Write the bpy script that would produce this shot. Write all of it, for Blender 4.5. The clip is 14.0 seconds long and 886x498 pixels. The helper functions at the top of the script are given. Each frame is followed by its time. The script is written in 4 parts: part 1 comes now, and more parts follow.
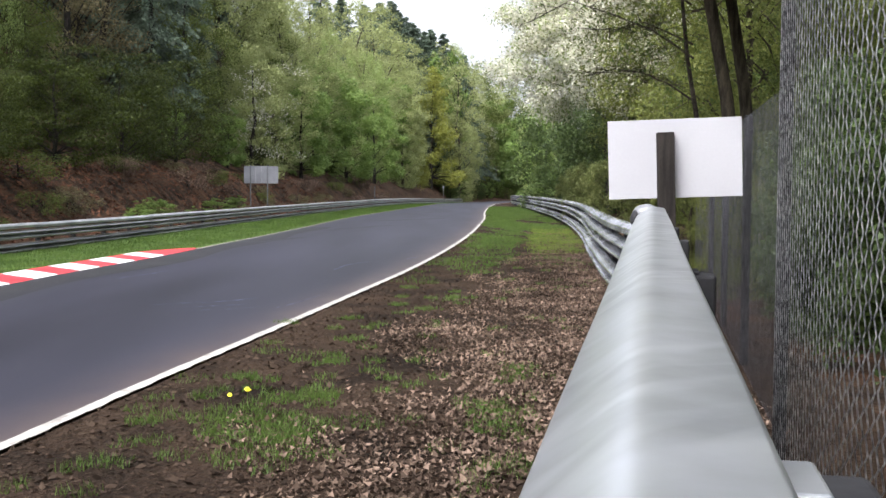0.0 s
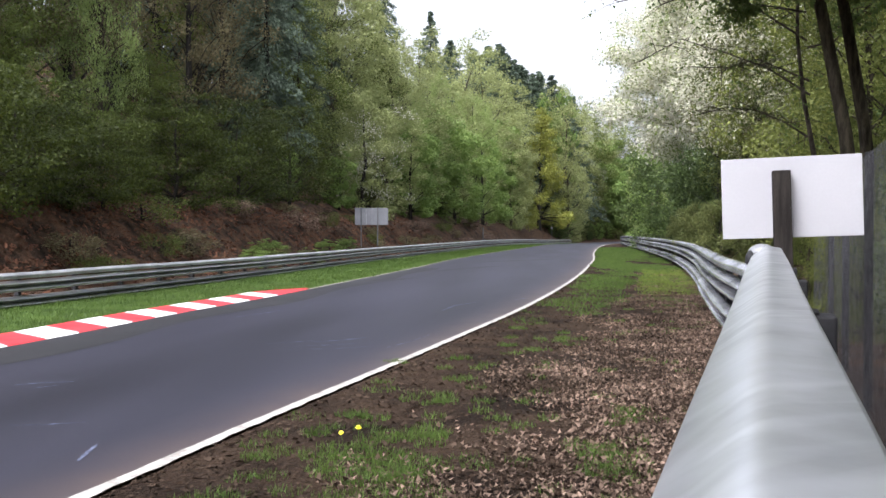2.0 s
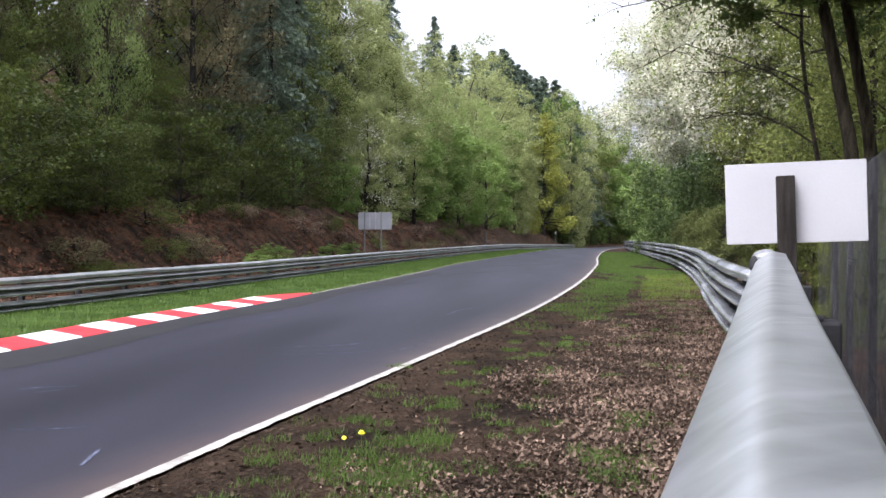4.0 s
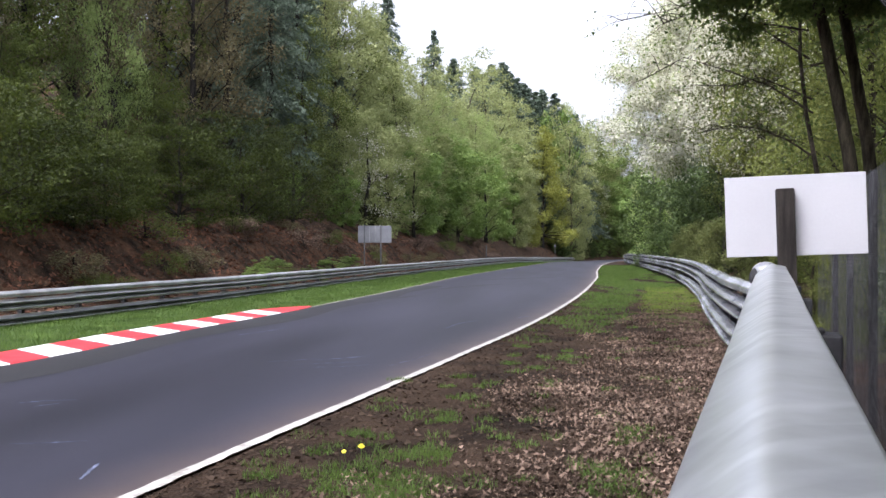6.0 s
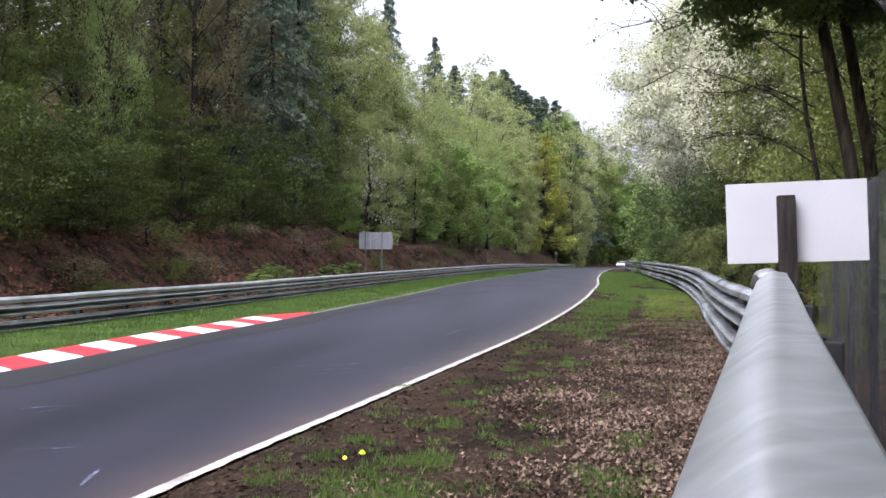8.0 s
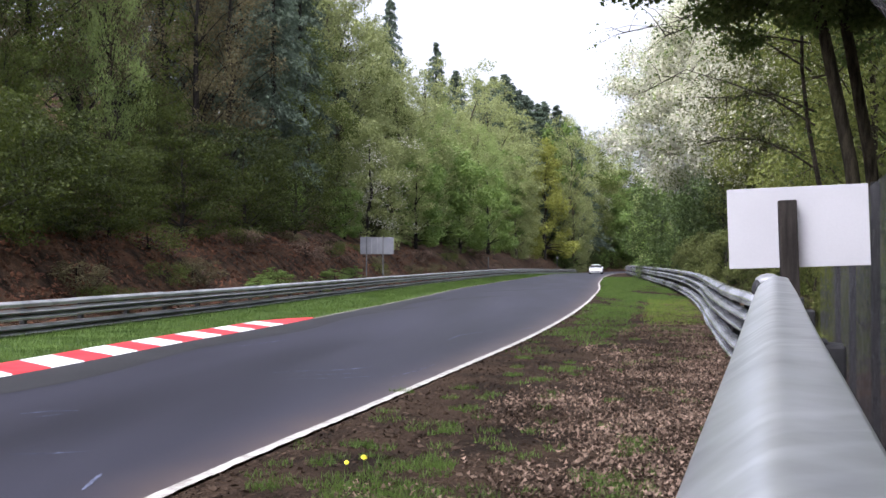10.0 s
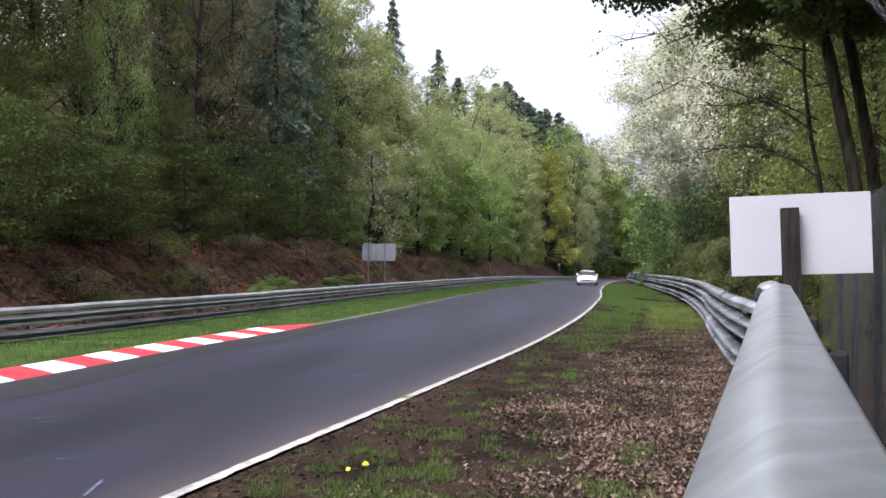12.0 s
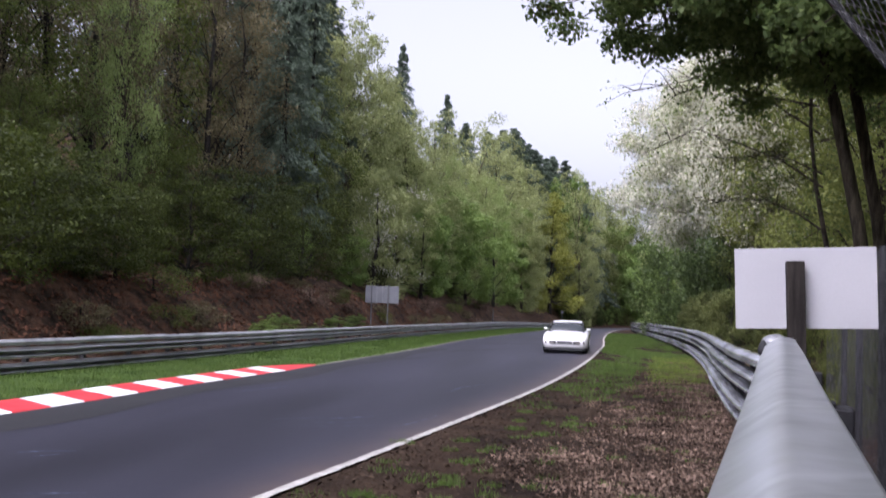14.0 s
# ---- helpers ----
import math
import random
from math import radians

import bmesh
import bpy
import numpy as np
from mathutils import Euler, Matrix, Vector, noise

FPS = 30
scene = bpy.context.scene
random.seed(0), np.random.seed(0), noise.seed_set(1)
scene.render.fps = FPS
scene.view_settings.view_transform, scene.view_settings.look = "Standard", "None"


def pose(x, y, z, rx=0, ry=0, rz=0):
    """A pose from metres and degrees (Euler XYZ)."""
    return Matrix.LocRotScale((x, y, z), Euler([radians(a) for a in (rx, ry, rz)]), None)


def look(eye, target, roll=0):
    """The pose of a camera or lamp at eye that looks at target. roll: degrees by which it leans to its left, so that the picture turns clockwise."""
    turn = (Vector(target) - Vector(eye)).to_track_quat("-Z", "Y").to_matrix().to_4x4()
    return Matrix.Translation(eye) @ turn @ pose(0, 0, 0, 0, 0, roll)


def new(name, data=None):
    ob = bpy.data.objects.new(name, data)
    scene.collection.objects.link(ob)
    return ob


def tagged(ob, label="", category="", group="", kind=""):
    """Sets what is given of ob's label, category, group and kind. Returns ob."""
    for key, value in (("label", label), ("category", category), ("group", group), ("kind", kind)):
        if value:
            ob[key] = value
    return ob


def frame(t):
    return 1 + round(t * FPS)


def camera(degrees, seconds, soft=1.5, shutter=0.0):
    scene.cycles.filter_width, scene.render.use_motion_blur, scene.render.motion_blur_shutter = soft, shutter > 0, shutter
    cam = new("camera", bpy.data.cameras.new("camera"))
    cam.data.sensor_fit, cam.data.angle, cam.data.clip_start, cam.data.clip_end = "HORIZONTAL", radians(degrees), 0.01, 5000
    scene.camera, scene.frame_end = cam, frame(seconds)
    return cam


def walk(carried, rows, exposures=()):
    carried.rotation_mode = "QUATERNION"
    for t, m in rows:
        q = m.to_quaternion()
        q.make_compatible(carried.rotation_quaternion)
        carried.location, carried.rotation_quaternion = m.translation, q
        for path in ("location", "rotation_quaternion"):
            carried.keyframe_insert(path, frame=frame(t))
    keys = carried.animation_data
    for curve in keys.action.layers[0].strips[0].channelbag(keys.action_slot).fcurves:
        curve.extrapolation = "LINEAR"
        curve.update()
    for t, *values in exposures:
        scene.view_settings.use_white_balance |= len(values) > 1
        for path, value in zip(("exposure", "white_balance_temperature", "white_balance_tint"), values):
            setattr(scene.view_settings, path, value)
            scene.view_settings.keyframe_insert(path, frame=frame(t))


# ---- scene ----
cam = camera(47.1, 14.0, soft=1.5, shutter=0.12)
EYE = (0.0, 0.0, 1.45)
# seconds, yaw, pitch, roll, and the small drift of the camera in the grip: x, y, z
TURNS = [
    (0.0, 0.0, -3.29, -0.20, 0.006, 0.022, 0.002), (0.5, 2.03, -2.30, -0.60, 0.0045, 0.018, 0.001), (1.0, 5.39, -2.31, -0.80, 0.003, 0.013, 0.0),
    (1.5, 5.92, -1.01, -0.19, 0.001, 0.008, -0.002), (2.0, 6.09, -0.99, -0.01, -0.0016, 0.001, -0.0035), (2.5, 6.07, -1.31, 0.10, -0.0017, 0.0025, -0.003),
    (2.7, 6.11, -1.03, 0.05, -0.0018, 0.003, -0.0027), (4.8, 6.38, -0.43, -0.02, -0.0024, 0.0094, 0.0), (5.0, 6.42, 0.10, 0.01, -0.0025, 0.010, 0.0),
    (5.5, 6.26, 0.82, -0.18, -0.003, 0.009, -0.0007), (6.0, 6.27, 0.01, -0.03, -0.0034, 0.008, -0.0015), (6.5, 6.30, 0.35, -0.18, -0.0038, 0.0073, -0.0023),
    (7.0, 6.28, 0.11, -0.07, -0.0043, 0.0064, -0.003), (7.5, 6.33, 0.29, -0.03, -0.0047, 0.0055, -0.004), (8.0, 6.32, 0.39, -0.11, -0.0052, 0.0046, -0.0048),
    (10.5, 6.42, 0.90, -0.09, -0.009, -0.0066, -0.0056), (11.0, 6.52, 1.21, -0.08, -0.010, -0.0088, -0.0058), (11.5, 6.48, 1.35, -0.37, -0.0106, -0.011, -0.006),
    (12.0, 6.48, 1.05, -0.27, -0.0115, -0.0082, -0.0067), (12.5, 6.25, 1.54, -0.64, -0.0123, -0.0053, -0.0075), (12.8, 6.13, 2.09, -0.48, -0.0128, -0.0036, -0.008),
    (13.0, 6.40, 3.82, -1.39, -0.0131, -0.0024, -0.0082), (13.5, 6.85, 6.41, -1.90, -0.0139, 0.0004, -0.009), (13.9, 6.82, 5.40, -2.40, -0.0145, 0.0028, -0.0096),
    (14.0, 6.64, 3.53, -1.90, -0.0147, 0.0033, -0.0097)]
walk(cam, [(t, pose(EYE[0] + dx, EYE[1] + dy, EYE[2] + dz, 90 + p, r, w)) for t, w, p, r, dx, dy, dz in TURNS],
     exposures=[(0.0, 1.5, 6250, 13), (1.0, 1.5, 6200, 14), (2.0, 1.45, 6150, 15), (5.0, 1.42, 6050, 17), (8.0, 1.38, 6000, 18), (12.5, 1.22, 6000, 19), (13.5, 1.12, 5950, 23), (14.0, 0.96, 5900, 25)])

# ---- light: an even overcast sky ----
world = bpy.data.worlds.new("sky")
scene.world = world
world.use_nodes = True
wn, wl = world.node_tree.nodes, world.node_tree.links
wn.clear()
sky = wn.new("ShaderNodeTexSky")
sky.sky_type, sky.sun_disc = "NISHITA", False
sky.sun_elevation, sky.sun_rotation = radians(50), radians(215)
sky.air_density, sky.dust_density, sky.ozone_density = 1.0, 6.0, 1.0
pale = wn.new("ShaderNodeHueSaturation")
pale.inputs["Saturation"].default_value, pale.inputs["Value"].default_value = 0.22, 1.12
back = wn.new("ShaderNodeBackground")
back.inputs["Strength"].default_value = 0.15
wout = wn.new("ShaderNodeOutputWorld")
wl.new(sky.outputs["Color"], pale.inputs["Color"])
wl.new(pale.outputs["Color"], back.inputs["Color"])
wl.new(back.outputs["Background"], wout.inputs["Surface"])
sun = new("sun", bpy.data.lights.new("sun", "SUN"))
sun.data.energy, sun.data.angle, sun.data.color = 0.6, radians(50), (1.0, 0.98, 0.96)
sun.matrix_basis = look((0, 0, 0), (-math.sin(radians(215)), -math.cos(radians(215)), -math.tan(radians(50))))


# ---- materials ----
def mat(name, a, b, rough=0.8, scale=3.0, fine=40.0, bump=0.3, metal=0.0, depth=0.02, mid=None, detail=6.0, stretch=(1, 1, 1), grain=0.55, sheen=None, vary=0.0):
    """Two-scale varied surface: a and b mixed by coarse noise, fine grain in the relief and colour."""
    m = bpy.data.materials.new(name)
    m.use_nodes = True
    n, l = m.node_tree.nodes, m.node_tree.links
    p = n["Principled BSDF"]
    geo = n.new("ShaderNodeNewGeometry")
    mp = n.new("ShaderNodeMapping")
    mp.inputs["Scale"].default_value = stretch
    l.new(geo.outputs["Position"], mp.inputs["Vector"])
    n1, n2 = n.new("ShaderNodeTexNoise"), n.new("ShaderNodeTexNoise")
    n1.inputs["Scale"].default_value, n1.inputs["Detail"].default_value = scale, detail
    n2.inputs["Scale"].default_value, n2.inputs["Detail"].default_value = fine, 4.0
    for q in (n1, n2):
        l.new(mp.outputs["Vector"], q.inputs["Vector"])
    ramp = n.new("ShaderNodeValToRGB")
    ramp.color_ramp.elements[0].position, ramp.color_ramp.elements[1].position = 0.35, 0.66
    ramp.color_ramp.elements[0].color, ramp.color_ramp.elements[1].color = (*a, 1), (*b, 1)
    if mid:
        e = ramp.color_ramp.elements.new(0.5)
        e.color = (*mid, 1)
    l.new(n1.outputs["Fac"], ramp.inputs["Fac"])
    mul = n.new("ShaderNodeMix")
    mul.data_type, mul.blend_type = "RGBA", "OVERLAY"
    mul.inputs["Factor"].default_value = grain
    l.new(ramp.outputs["Color"], mul.inputs["A"])
    l.new(n2.outputs["Fac"], mul.inputs["B"])
    if vary:
        info, mr, hs = n.new("ShaderNodeObjectInfo"), n.new("ShaderNodeMapRange"), n.new("ShaderNodeHueSaturation")
        mr.inputs["To Min"].default_value, mr.inputs["To Max"].default_value = 1 - vary, 1 + vary
        l.new(info.outputs["Random"], mr.inputs["Value"])
        l.new(mr.outputs["Result"], hs.inputs["Value"])
        l.new(mul.outputs["Result"], hs.inputs["Color"])
        l.new(hs.outputs["Color"], p.inputs["Base Color"])
    else:
        l.new(mul.outputs["Result"], p.inputs["Base Color"])
    p.inputs["Roughness"].default_value, p.inputs["Metallic"].default_value = rough, metal
    p.inputs["Specular IOR Level"].default_value = sheen if sheen is not None else (0.12 if rough > 0.84 else 0.5)
    bp = n.new("ShaderNodeBump")
    bp.inputs["Strength"].default_value, bp.inputs["Distance"].default_value = bump, depth
    l.new(n2.outputs["Fac"], bp.inputs["Height"])
    l.new(bp.outputs["Normal"], p.inputs["Normal"])
    return m


def plain(name, colour, rough=0.5, metal=0.0):
    m = bpy.data.materials.new(name)
    m.use_nodes = True
    p = m.node_tree.nodes["Principled BSDF"]
    p.inputs["Base Color"].default_value = (*colour, 1)
    p.inputs["Roughness"].default_value, p.inputs["Metallic"].default_value = rough, metal
    return m


def leaf_mat(name, a, b, through_light=0.45, rough=0.55, power=1.0):
    """Leaves: each one its own tone between a and b, each tree a little its own; light passes through."""
    m = bpy.data.materials.new(name)
    m.use_nodes = True
    n, l = m.node_tree.nodes, m.node_tree.links
    p, out = n["Principled BSDF"], n["Material Output"]
    geo, info = n.new("ShaderNodeNewGeometry"), n.new("ShaderNodeObjectInfo")
    noise_ = n.new("ShaderNodeTexNoise")
    noise_.inputs["Scale"].default_value = 0.9
    l.new(geo.outputs["Position"], noise_.inputs["Vector"])
    add = n.new("ShaderNodeMath")
    add.operation = "MULTIPLY_ADD"
    add.inputs[1].default_value = 0.5
    l.new(geo.outputs["Random Per Island"], add.inputs[0])
    l.new(noise_.outputs["Fac"], add.inputs[2])
    add2 = n.new("ShaderNodeMath")
    add2.operation = "MULTIPLY_ADD"
    add2.inputs[1].default_value = 0.25
    l.new(info.outputs["Random"], add2.inputs[0])
    l.new(add.outputs["Value"], add2.inputs[2])
    mr = n.new("ShaderNodeMapRange")
    mr.inputs["From Min"].default_value, mr.inputs["From Max"].default_value = 0.45, 1.2
    l.new(add2.outputs["Value"], mr.inputs["Value"])
    mix = n.new("ShaderNodeMix")
    mix.data_type = "RGBA"
    mix.inputs["A"].default_value, mix.inputs["B"].default_value = (*a, 1), (*b, 1)
    bend = n.new("ShaderNodeMath")
    bend.operation = "POWER"
    bend.inputs[1].default_value = power
    l.new(mr.outputs["Result"], bend.inputs[0])
    l.new(bend.outputs["Value"], mix.inputs["Factor"])
    l.new(mix.outputs["Result"], p.inputs["Base Color"])
    p.inputs["Roughness"].default_value = rough
    p.inputs["Specular IOR Level"].default_value = 0.3 if rough < 0.7 else 0.1
    tr = n.new("ShaderNodeBsdfTranslucent")
    l.new(mix.outputs["Result"], tr.inputs["Color"])
    sh = n.new("ShaderNodeMixShader")
    sh.inputs["Fac"].default_value = through_light
    l.new(p.outputs["BSDF"], sh.inputs[1])
    l.new(tr.outputs["BSDF"], sh.inputs[2])
    l.new(sh.outputs["Shader"], out.inputs["Surface"])
    return m


def dusty_asphalt():
    """Blue-grey worn asphalt; brown dust lies along its edges, where the surface's dust layer says so."""
    m = mat("asphalt", (0.012, 0.0118, 0.0195), (0.0275, 0.027, 0.0415), 0.6, 0.25, 120, 0.35, depth=0.004, stretch=(2.6, 0.3, 1), sheen=0.28)
    n, l = m.node_tree.nodes, m.node_tree.links
    p = n["Principled BSDF"]
    base = p.inputs["Base Color"].links[0].from_socket
    dust, geo, cloud, much, mix = (n.new("ShaderNode" + k) for k in ("Attribute", "NewGeometry", "TexNoise", "Math", "Mix"))
    dust.attribute_name = "dust"
    cloud.inputs["Scale"].default_value, cloud.inputs["Detail"].default_value = 1.3, 6.0
    l.new(geo.outputs["Position"], cloud.inputs["Vector"])
    much.operation = "MULTIPLY"
    l.new(dust.outputs["Fac"], much.inputs[0])
    l.new(cloud.outputs["Fac"], much.inputs[1])
    mix.data_type = "RGBA"
    mix.inputs["B"].default_value = (0.105, 0.075, 0.064, 1)
    l.new(much.outputs["Value"], mix.inputs["Factor"])
    l.new(base, mix.inputs["A"])
    l.new(mix.outputs["Result"], p.inputs["Base Color"])
    return m


def streaked_zinc(name):
    """Dull galvanised sheet: cloudy spangle, pale wipe marks and drips that run slantwise over the rail."""
    m = mat(name, (0.31, 0.327, 0.352), (0.46, 0.48, 0.51), 0.36, 3.4, 11, 0.01, metal=0.6, depth=0.002, stretch=(1.4, 1.6, 1.2), grain=0.14, mid=(0.395, 0.417, 0.43))
    n, l = m.node_tree.nodes, m.node_tree.links
    p = n["Principled BSDF"]
    base = p.inputs["Base Color"].links[0].from_socket
    geo, roll = n.new("ShaderNodeNewGeometry"), n.new("ShaderNodeMapping")
    roll.inputs["Rotation"].default_value = (0, 0, radians(-40))
    l.new(geo.outputs["Position"], roll.inputs["Vector"])
    squeeze = n.new("ShaderNodeMapping")
    squeeze.inputs["Scale"].default_value = (2.6, 13.0, 2.6)
    l.new(roll.outputs["Vector"], squeeze.inputs["Vector"])
    streak, patch = n.new("ShaderNodeTexNoise"), n.new("ShaderNodeTexNoise")
    streak.inputs["Scale"].default_value, streak.inputs["Detail"].default_value, streak.inputs["Distortion"].default_value = 1.6, 1.5, 0.3
    patch.inputs["Scale"].default_value, patch.inputs["Detail"].default_value = 2.1, 2.0
    l.new(squeeze.outputs["Vector"], streak.inputs["Vector"])
    l.new(geo.outputs["Position"], patch.inputs["Vector"])
    thin, area, both = n.new("ShaderNodeMapRange"), n.new("ShaderNodeMapRange"), n.new("ShaderNodeMath")
    thin.inputs["From Min"].default_value, thin.inputs["From Max"].default_value = 0.46, 0.76
    area.inputs["From Min"].default_value, area.inputs["From Max"].default_value = 0.38, 0.62
    l.new(streak.outputs["Fac"], thin.inputs["Value"])
    l.new(patch.outputs["Fac"], area.inputs["Value"])
    both.operation = "MULTIPLY"
    l.new(thin.outputs["Result"], both.inputs[0])
    l.new(area.outputs["Result"], both.inputs[1])
    mix = n.new("ShaderNodeMix")
    mix.data_type = "RGBA"
    mix.inputs["B"].default_value = (0.60, 0.62, 0.645, 1)
    l.new(both.outputs["Value"], mix.inputs["Factor"])
    l.new(base, mix.inputs["A"])
    l.new(mix.outputs["Result"], p.inputs["Base Color"])
    p.inputs["Roughness"].default_value = 0.3
    return m


ASPHALT = dusty_asphalt()
LINE = mat("road_paint", (0.28, 0.262, 0.235), (0.48, 0.465, 0.43), 0.7, 9, 60, 0.3, depth=0.003, mid=(0.40, 0.385, 0.355))
KERB_RED = mat("kerb_red", (0.55, 0.02, 0.03), (0.72, 0.05, 0.06), 0.55, 3, 60, 0.2, depth=0.003)
KERB_WHITE = mat("kerb_white", (0.72, 0.72, 0.72), (0.86, 0.86, 0.86), 0.55, 3, 60, 0.2, depth=0.003)
VERGE = mat("verge_soil", (0.013, 0.008, 0.005), (0.047, 0.030, 0.019), 0.95, 1.0, 25, 1.0, depth=0.06, grain=0.8, mid=(0.032, 0.020, 0.013))
TURF = mat("turf", (0.036, 0.066, 0.014), (0.08, 0.13, 0.028), 0.9, 1.5, 40, 0.8, depth=0.04)
BANK = mat("bank_litter", (0.02, 0.014, 0.010), (0.125, 0.068, 0.04), 0.95, 1.6, 16, 1.0, depth=0.15, mid=(0.072, 0.046, 0.03))
ZINC = streaked_zinc("galvanised_steel")
ZINC_OLD = mat("weathered_zinc", (0.24, 0.248, 0.262), (0.44, 0.447, 0.46), 0.42, 1.6, 30, 0.02, metal=0.4, depth=0.003, grain=0.3, vary=0.12)
ZINC_NEW = mat("bright_zinc", (0.15, 0.16, 0.182), (0.58, 0.60, 0.65), 0.27, 0.9, 30, 0.02, metal=0.65, depth=0.003, grain=0.4, vary=0.38)
STEEL_DULL = mat("dull_grey_steel", (0.09, 0.092, 0.10), (0.16, 0.163, 0.172), 0.6, 3, 40, 0.1, metal=0.3, depth=0.002)
POST = mat("dark_steel", (0.014, 0.014, 0.016), (0.035, 0.035, 0.038), 0.7, 3, 60, 0.2, metal=0.0, depth=0.003, sheen=0.2)
TWIG = mat("twig_bark", (0.045, 0.038, 0.032), (0.12, 0.10, 0.085), 0.95, 5, 40, 0.5, depth=0.01)
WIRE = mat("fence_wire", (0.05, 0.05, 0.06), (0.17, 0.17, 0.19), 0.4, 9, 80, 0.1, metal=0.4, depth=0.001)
# Near copy of the wire: its glints are pale flecks in the colour.
WIRE_NEAR = mat("glint_flecked_wire", (0.10, 0.10, 0.115), (0.62, 0.62, 0.65), 0.3, 25, 80, 0.1, metal=0.75, depth=0.001)
WOOD = mat("dark_post_wood", (0.014, 0.012, 0.011), (0.035, 0.030, 0.027), 0.85, 6, 80, 0.5, depth=0.006, stretch=(4, 4, 0.4))
BOARD = mat("white_board", (0.375, 0.375, 0.395), (0.405, 0.405, 0.425), 0.5, 1.5, 60, 0.02, depth=0.001, grain=0.04)
BOARD_GREY = mat("grey_board", (0.17, 0.175, 0.20), (0.24, 0.245, 0.27), 0.5, 0.8, 40, 0.05, depth=0.001)
BARK = mat("bark", (0.012, 0.011, 0.010), (0.045, 0.040, 0.035), 0.95, 5, 40, 0.9, depth=0.03, stretch=(3, 3, 0.5))
BARK_BROWN = mat("brown_bark", (0.03, 0.026, 0.02), (0.10, 0.085, 0.062), 0.95, 5, 40, 0.9, depth=0.03, stretch=(3, 3, 0.5))
L_BEECH = leaf_mat("beech_leaves", (0.05, 0.072, 0.016), (0.145, 0.18, 0.038))
# Fresh green, birch and olive are lightened to carry the far wood's haze.
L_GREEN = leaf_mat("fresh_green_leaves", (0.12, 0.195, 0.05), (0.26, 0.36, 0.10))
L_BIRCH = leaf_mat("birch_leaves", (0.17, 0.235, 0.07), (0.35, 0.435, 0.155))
L_OLIVE = leaf_mat("hazed_olive_leaves", (0.19, 0.225, 0.085), (0.38, 0.42, 0.18))
# Shade beneath the overhanging foliage is put into this very dark leaf colour.
L_SHRUB = leaf_mat("shaded_hornbeam_leaves", (0.013, 0.021, 0.004), (0.074, 0.098, 0.015))
L_YELLOW = leaf_mat("yellow_green_leaves", (0.18, 0.20, 0.035), (0.34, 0.36, 0.08))
L_BROWN = leaf_mat("brown_buds", (0.10, 0.09, 0.045), (0.22, 0.19, 0.10))
# Greyed, lighter needles: the haze over distant spruces is in their colour.
L_SPRUCE = leaf_mat("hazed_spruce_needles", (0.05, 0.075, 0.055), (0.135, 0.18, 0.125), 0.2)
L_DARK = leaf_mat("canopy_leaves", (0.07, 0.11, 0.036), (0.21, 0.28, 0.09), 0.6)
L_SHADE = leaf_mat("shade_leaves", (0.075, 0.098, 0.025), (0.24, 0.27, 0.075), 0.5)
L_HEDGE = leaf_mat("hedge_leaves", (0.065, 0.085, 0.024), (0.18, 0.20, 0.065))
L_LAUREL = leaf_mat("dark_shrub_leaves", (0.028, 0.05, 0.014), (0.10, 0.145, 0.04), 0.4)
L_WHITE = leaf_mat("white_blossom", (0.60, 0.59, 0.47), (0.88, 0.86, 0.76), 0.55)
L_DEAD = leaf_mat("dead_leaves", (0.022, 0.014, 0.009), (0.30, 0.215, 0.165), 0.1, 0.8, 1.7)
L_RUST = leaf_mat("rust_leaves", (0.03, 0.018, 0.012), (0.19, 0.09, 0.055), 0.1, 0.85)
L_CRUMB = leaf_mat("crumbs", (0.018, 0.012, 0.008), (0.10, 0.07, 0.05), 0.1, 0.85)
L_GRASS = leaf_mat("grass_blades", (0.045, 0.085, 0.015), (0.115, 0.18, 0.036), 0.3)
L_FRESH = leaf_mat("fresh_grass_blades", (0.09, 0.14, 0.02), (0.19, 0.25, 0.045), 0.35)
L_PETAL = plain("yellow_petals", (0.85, 0.75, 0.05), 0.6)


# ---- building helpers ----
def part(name, bm, material, parent, label=""):
    me = bpy.data.meshes.new(name)
    bm.to_mesh(me)
    bm.free()
    me.materials.append(material)
    ob = new(name, me)
    ob.parent = parent
    return tagged(ob, label)


def share(name, me, parent, m=None, label=""):
    ob = new(name, me)
    ob.parent = parent
    if m is not None:
        ob.matrix_basis = m
    return tagged(ob, label)


def empty(name, m, label, category, group="", kind=""):
    ob = new(name)
    ob.empty_display_size = 0.2
    ob.matrix_basis = m
    return tagged(ob, label, category, group, kind)


def mesh_of(name, verts, faces, material, smooth=False):
    """A mesh from arrays: verts (n, 3), faces (k, 3 or 4)."""
    verts, faces = np.asarray(verts, np.float32), np.asarray(faces, np.int32)
    me = bpy.data.meshes.new(name)
    me.vertices.add(len(verts))
    me.vertices.foreach_set("co", verts.ravel())
    k = faces.shape[1]
    me.loops.add(faces.size)
    me.loops.foreach_set("vertex_index", faces.ravel())
    me.polygons.add(len(faces))
    me.polygons.foreach_set("loop_start", np.arange(0, faces.size, k, dtype=np.int32))
    me.polygons.foreach_set("loop_total", np.full(len(faces), k, np.int32))
    me.polygons.foreach_set("use_smooth", np.full(len(faces), smooth))
    me.update(calc_edges=True)
    me.validate()
    me.materials.append(material)
    return me


